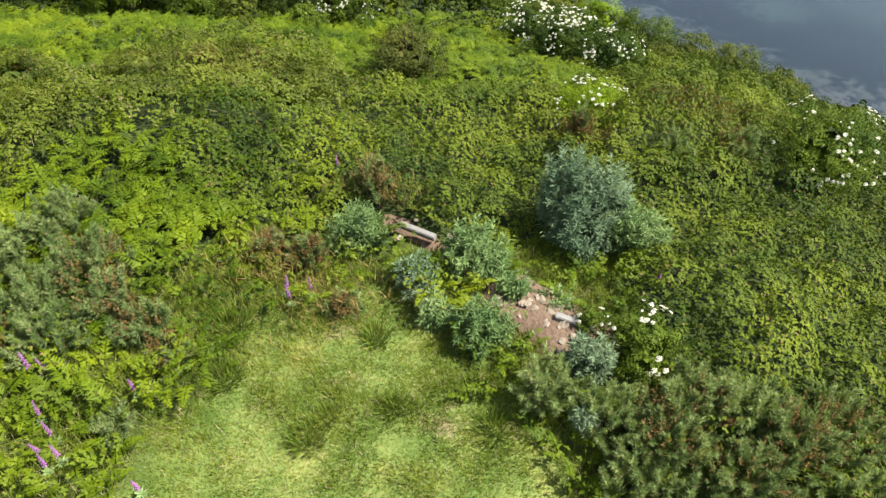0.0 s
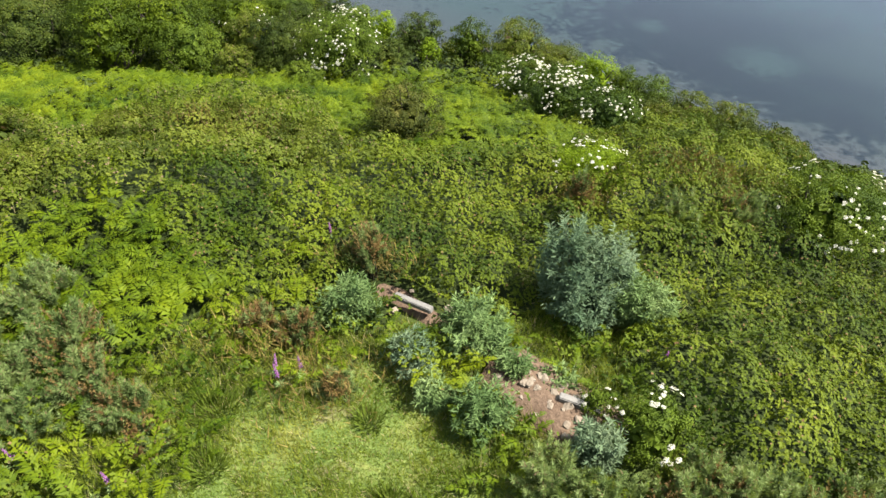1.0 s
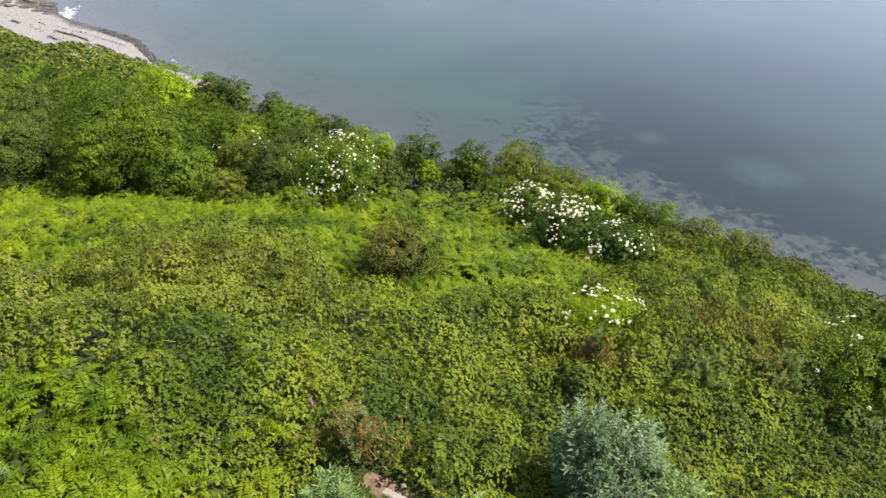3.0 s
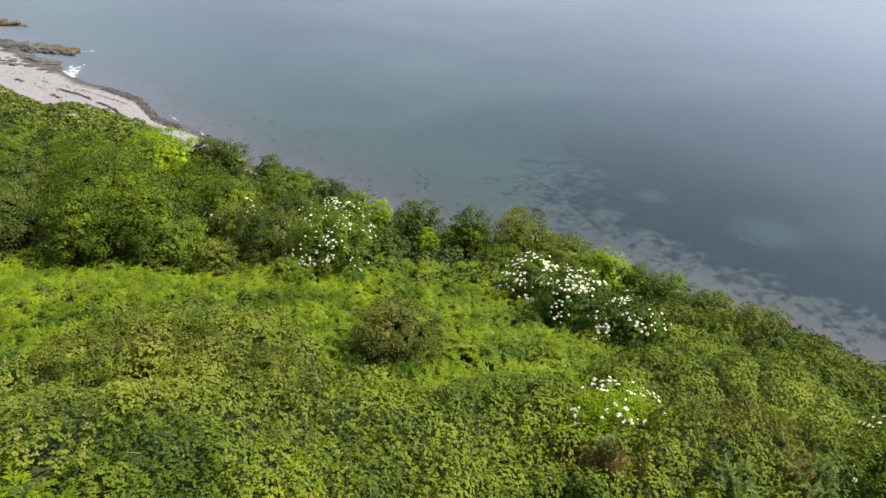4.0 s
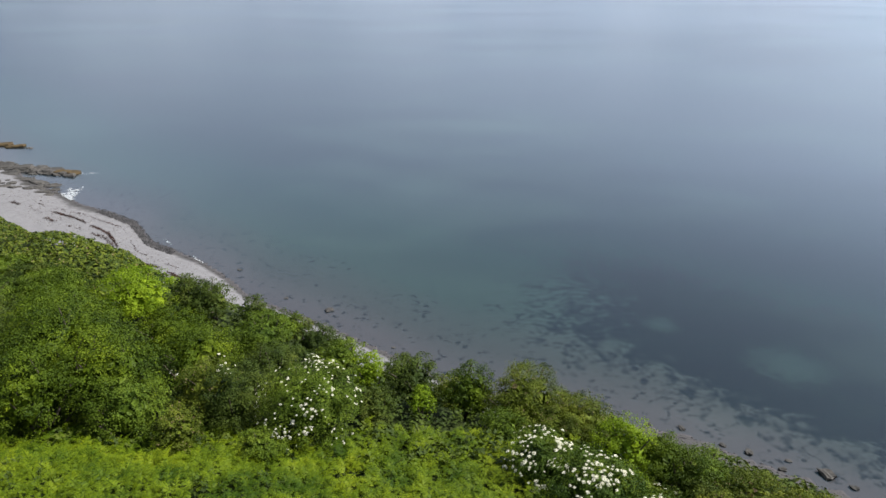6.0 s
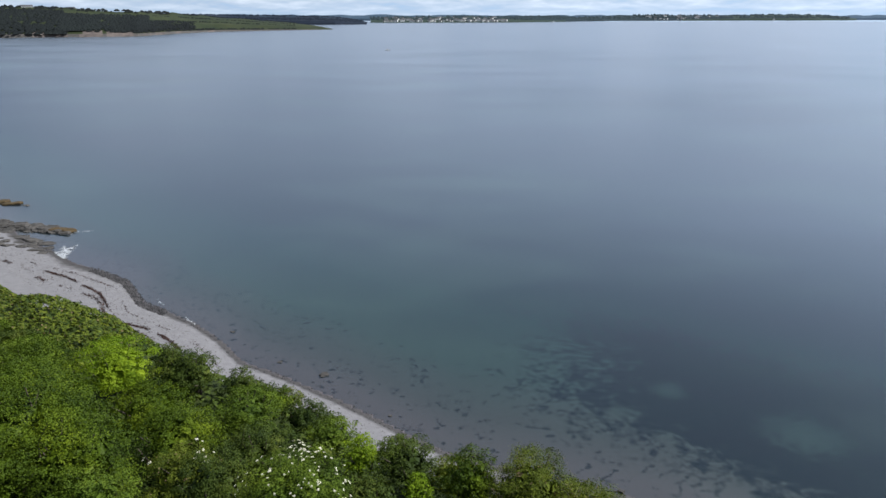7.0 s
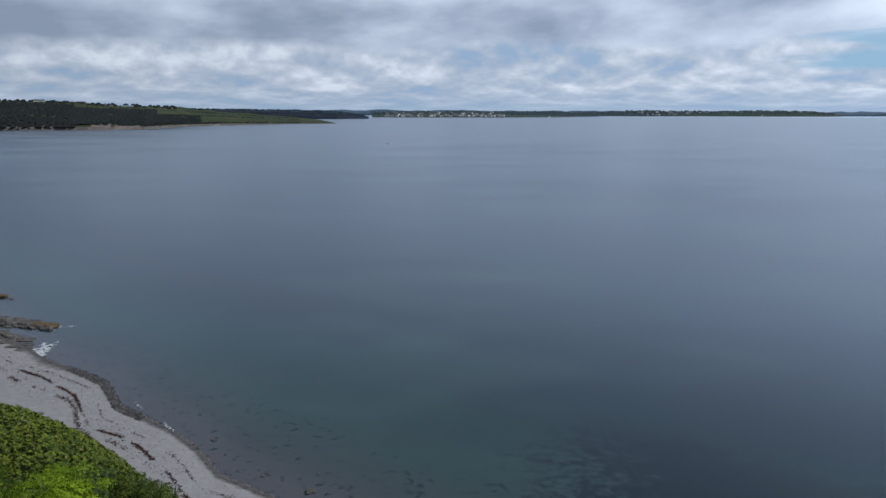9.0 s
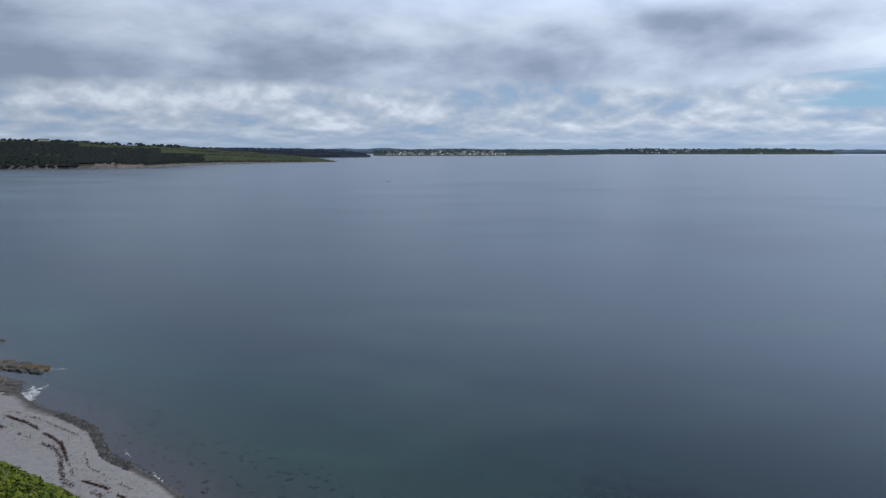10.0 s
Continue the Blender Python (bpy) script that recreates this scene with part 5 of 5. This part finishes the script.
woods("headland_scrub", land, 420, 0.58, 0.76, 1500, 2.8, [0.07, 0.08, 0.09, 0.12, 0.16, 0.2], WOOD, "dark scrub above the headland cliff", 0.035, 1.8)
woods("headland_trees", land, 420, 0.0, 0.7, 420, 5.0, [0.56, 0.6, 0.64], WOOD, "trees along the headland skyline")
for k, b in enumerate((0.035, 0.24, 0.4, 0.58)):
    woods("headland_hedge", land, 420, 0.58 + 0.03 * k, 0.94, 260 if k == 0 else 170, 3.0 if k == 0 else 2.2, [b], WOOD, "dark hedge between the headland fields", 0.008)
_, land = hill("middle_coast", [(-1400, 2500), (-860, 2800), (-600, 2860), (-490, 2960)], [42, 34, 27, 9], 300, HAZED_MID_WOOD, "dark wooded coast beyond the headland", 0.15, 0.5, 5)
woods("middle_woods", land, 300, 0.0, 0.98, 1600, 5.5, [0.1, 0.3, 0.6], HAZED_MID_WOOD, "dark trees on the middle coast")
_, town = hill("town_shore", [(-560, 3480), (-26, 3545), (120, 3570), (400, 3800)], [22, 26, 23, 18], 420, HAZED_FAR_FIELD, "low green shore behind the far town", 0.2, 0.3, 7)
woods("town_woods", town, 420, 0.0, 1.0, 500, 8, [0.25, 0.35, 0.6], HAZED_FAR_WOOD, "trees above the far town")
_, land = hill("right_woods_shore", [(60, 3620), (300, 3760), (470, 3900), (640, 4050)], [22, 25, 19, 6], 380, HAZED_FAR_WOOD, "wooded point beyond the bay", 0.12, 0.6, 11)
woods("point_woods", land, 380, 0.0, 0.98, 500, 8, [0.2, 0.4, 0.6], HAZED_FAR_WOOD, "trees on the wooded point")
_, far_town = hill("far_bay_shore", [(420, 4150), (700, 4220), (900, 4270), (1300, 4380), (1500, 4430)], [15, 22, 31, 27, 21], 350, HAZED_FAR_WOOD, "wooded far shore with a village", 0.2, 0.4, 13)
woods("far_bay_woods", far_town, 350, 0.1, 1.0, 500, 8, [0.2, 0.4, 0.6], HAZED_FAR_WOOD, "trees on the far bay shore")
_, land = hill("far_headland", [(1120, 4300), (1300, 4330), (1600, 4330), (1900, 4360), (2140, 4400)], [16, 23, 31, 28, 10], 300, HAZED_FAR_FIELD, "far green headland across the bay", 0.15, 0.4, 17)
woods("far_headland_woods", land, 300, 0.0, 0.95, 500, 8, [0.15, 0.3, 0.6], HAZED_FAR_WOOD, "dark trees on the far headland")
hill("horizon_hills", [(-2600, 4520), (0, 4600), (1400, 4640), (2100, 4660), (3300, 4600)], [38, 32, 28, 27, 27], 200, HAZY, "hills on the horizon tinted with painted blue haze", 0.3, 0.5, 19)


def house(w, d, h):
    ob = new("house")
    bm = bmesh.new()
    bmesh.ops.create_cube(bm, size=1.0)
    bmesh.ops.scale(bm, vec=(w, d, h), verts=bm.verts)
    bmesh.ops.translate(bm, vec=(0, 0, h / 2), verts=bm.verts)
    part("wall", bm, WHITE, ob)
    v = np.array([(-w / 2 - .4, -d / 2 - .4, h), (w / 2 + .4, -d / 2 - .4, h), (w / 2 + .4, d / 2 + .4, h), (-w / 2 - .4, d / 2 + .4, h), (-w / 2 - .4, 0, h + 3.2), (w / 2 + .4, 0, h + 3.2)])
    bm = bmesh.new()
    vs = [bm.verts.new(c) for c in v]
    for q in ((0, 1, 5, 4), (2, 3, 4, 5), (0, 4, 3), (1, 2, 5), (3, 2, 1, 0)):
        bm.faces.new([vs[i] for i in q])
    part("roof", bm, SLATE, ob)
    for k in (-0.3, 0, 0.3):
        bm = bmesh.new()
        bmesh.ops.create_cube(bm, size=1.0)
        bmesh.ops.scale(bm, vec=(w * 0.12, 0.1, h * 0.4), verts=bm.verts)
        bmesh.ops.translate(bm, vec=(k * w, -d / 2 - 0.03, h * 0.5), verts=bm.verts)
        win = part("window", bm, WHITE, ob)
        bm = bmesh.new()
        bmesh.ops.create_cube(bm, size=1.0)
        bmesh.ops.scale(bm, vec=(w * 0.09, 0.06, h * 0.33), verts=bm.verts)
        bmesh.ops.translate(bm, vec=(k * w, -d / 2 - 0.08, h * 0.5), verts=bm.verts)
        part("pane", bm, SLATE, win)
    return tagged(ob, "white rendered house with a slate roof across the bay", "house", "houses across the bay")


HOUSES = [house(14, 9, 7), house(22, 9, 9), house(10, 8, 6)]
spots = []
for land, s0, s1, count, depth in ((town, 0.06, 0.62, 90, 420), (far_town, 0.45, 0.95, 44, 350)):
    s, x, y, t, fall = land
    for q in rng.uniform(s0, s1, count) * s[-1]:
        b = rng.choice([0.03, 0.035, 0.04, 0.05, 0.10, 0.2, 0.3])
        lvl = np.interp(b, [0.02, 0.06, 0.16, 0.35], [0.14, 0.28, 0.48, 0.75])
        fx, fy = np.interp(q, s, fall[:, 0]), np.interp(q, s, fall[:, 1])
        spots.append((np.interp(q, s, x) + fx * depth * b, np.interp(q, s, y) + fy * depth * b, np.interp(q, s, t) * lvl))
spots += [(1640, 4318, 4), (-905, 1560, 47), (-980, 1520, 49)]
for k, (x, y, z) in enumerate(spots):
    m = pose(x, y, z - 1.5, 0, 0, rng.uniform(-50, 50))
    if k < 3:
        HOUSES[k].matrix_basis = m
    else:
        copy_thing(HOUSES[k % 3], m)

# ---- small craft ----
def small_boat(x, y, length, label):
    ob = new("boat")
    n = 9
    s = np.linspace(-1, 1, n)
    half = 0.16 * length * np.maximum(1 - np.maximum(s, -0.3) ** 2 * 0.98, 0.03) ** 0.5
    v = np.concatenate([np.stack([s * length / 2, half, np.full(n, 0.09 * length)], 1), np.stack([s * length / 2, half * 0.6, np.full(n, -0.05)], 1),
                        np.stack([s * length / 2, -half * 0.6, np.full(n, -0.05)], 1), np.stack([s * length / 2, -half, np.full(n, 0.09 * length)], 1)])
    i = np.arange(3)[:, None] * n + np.arange(n - 1)[None]
    f = np.stack([i, i + 1, i + 1 + n, i + n], -1).reshape(-1, 4)
    deck = np.stack([np.arange(n - 1), np.arange(n - 1) + 3 * n, np.arange(1, n) + 3 * n, np.arange(1, n)], 1)
    part("hull", mesh_np("hull", v, np.concatenate([f, deck])), WHITE, ob)
    bm = bmesh.new()
    bmesh.ops.create_cube(bm, size=1.0)
    bmesh.ops.scale(bm, vec=(length * 0.3, length * 0.18, length * 0.14), verts=bm.verts)
    bmesh.ops.translate(bm, vec=(0, 0, length * 0.15), verts=bm.verts)
    bmesh.ops.bevel(bm, geom=bm.edges[:], offset=length * 0.02, segments=2, affect="EDGES")
    part("cabin", bm, WHITE, ob)
    ob.matrix_basis = pose(x, y, 0, 0, 0, 20)
    return tagged(ob, label, "boat")


small_boat(-115, 843, 6.0, "tiny white boat far out on the water")
small_boat(330, 3700, 16, "small boat below the wooded point")
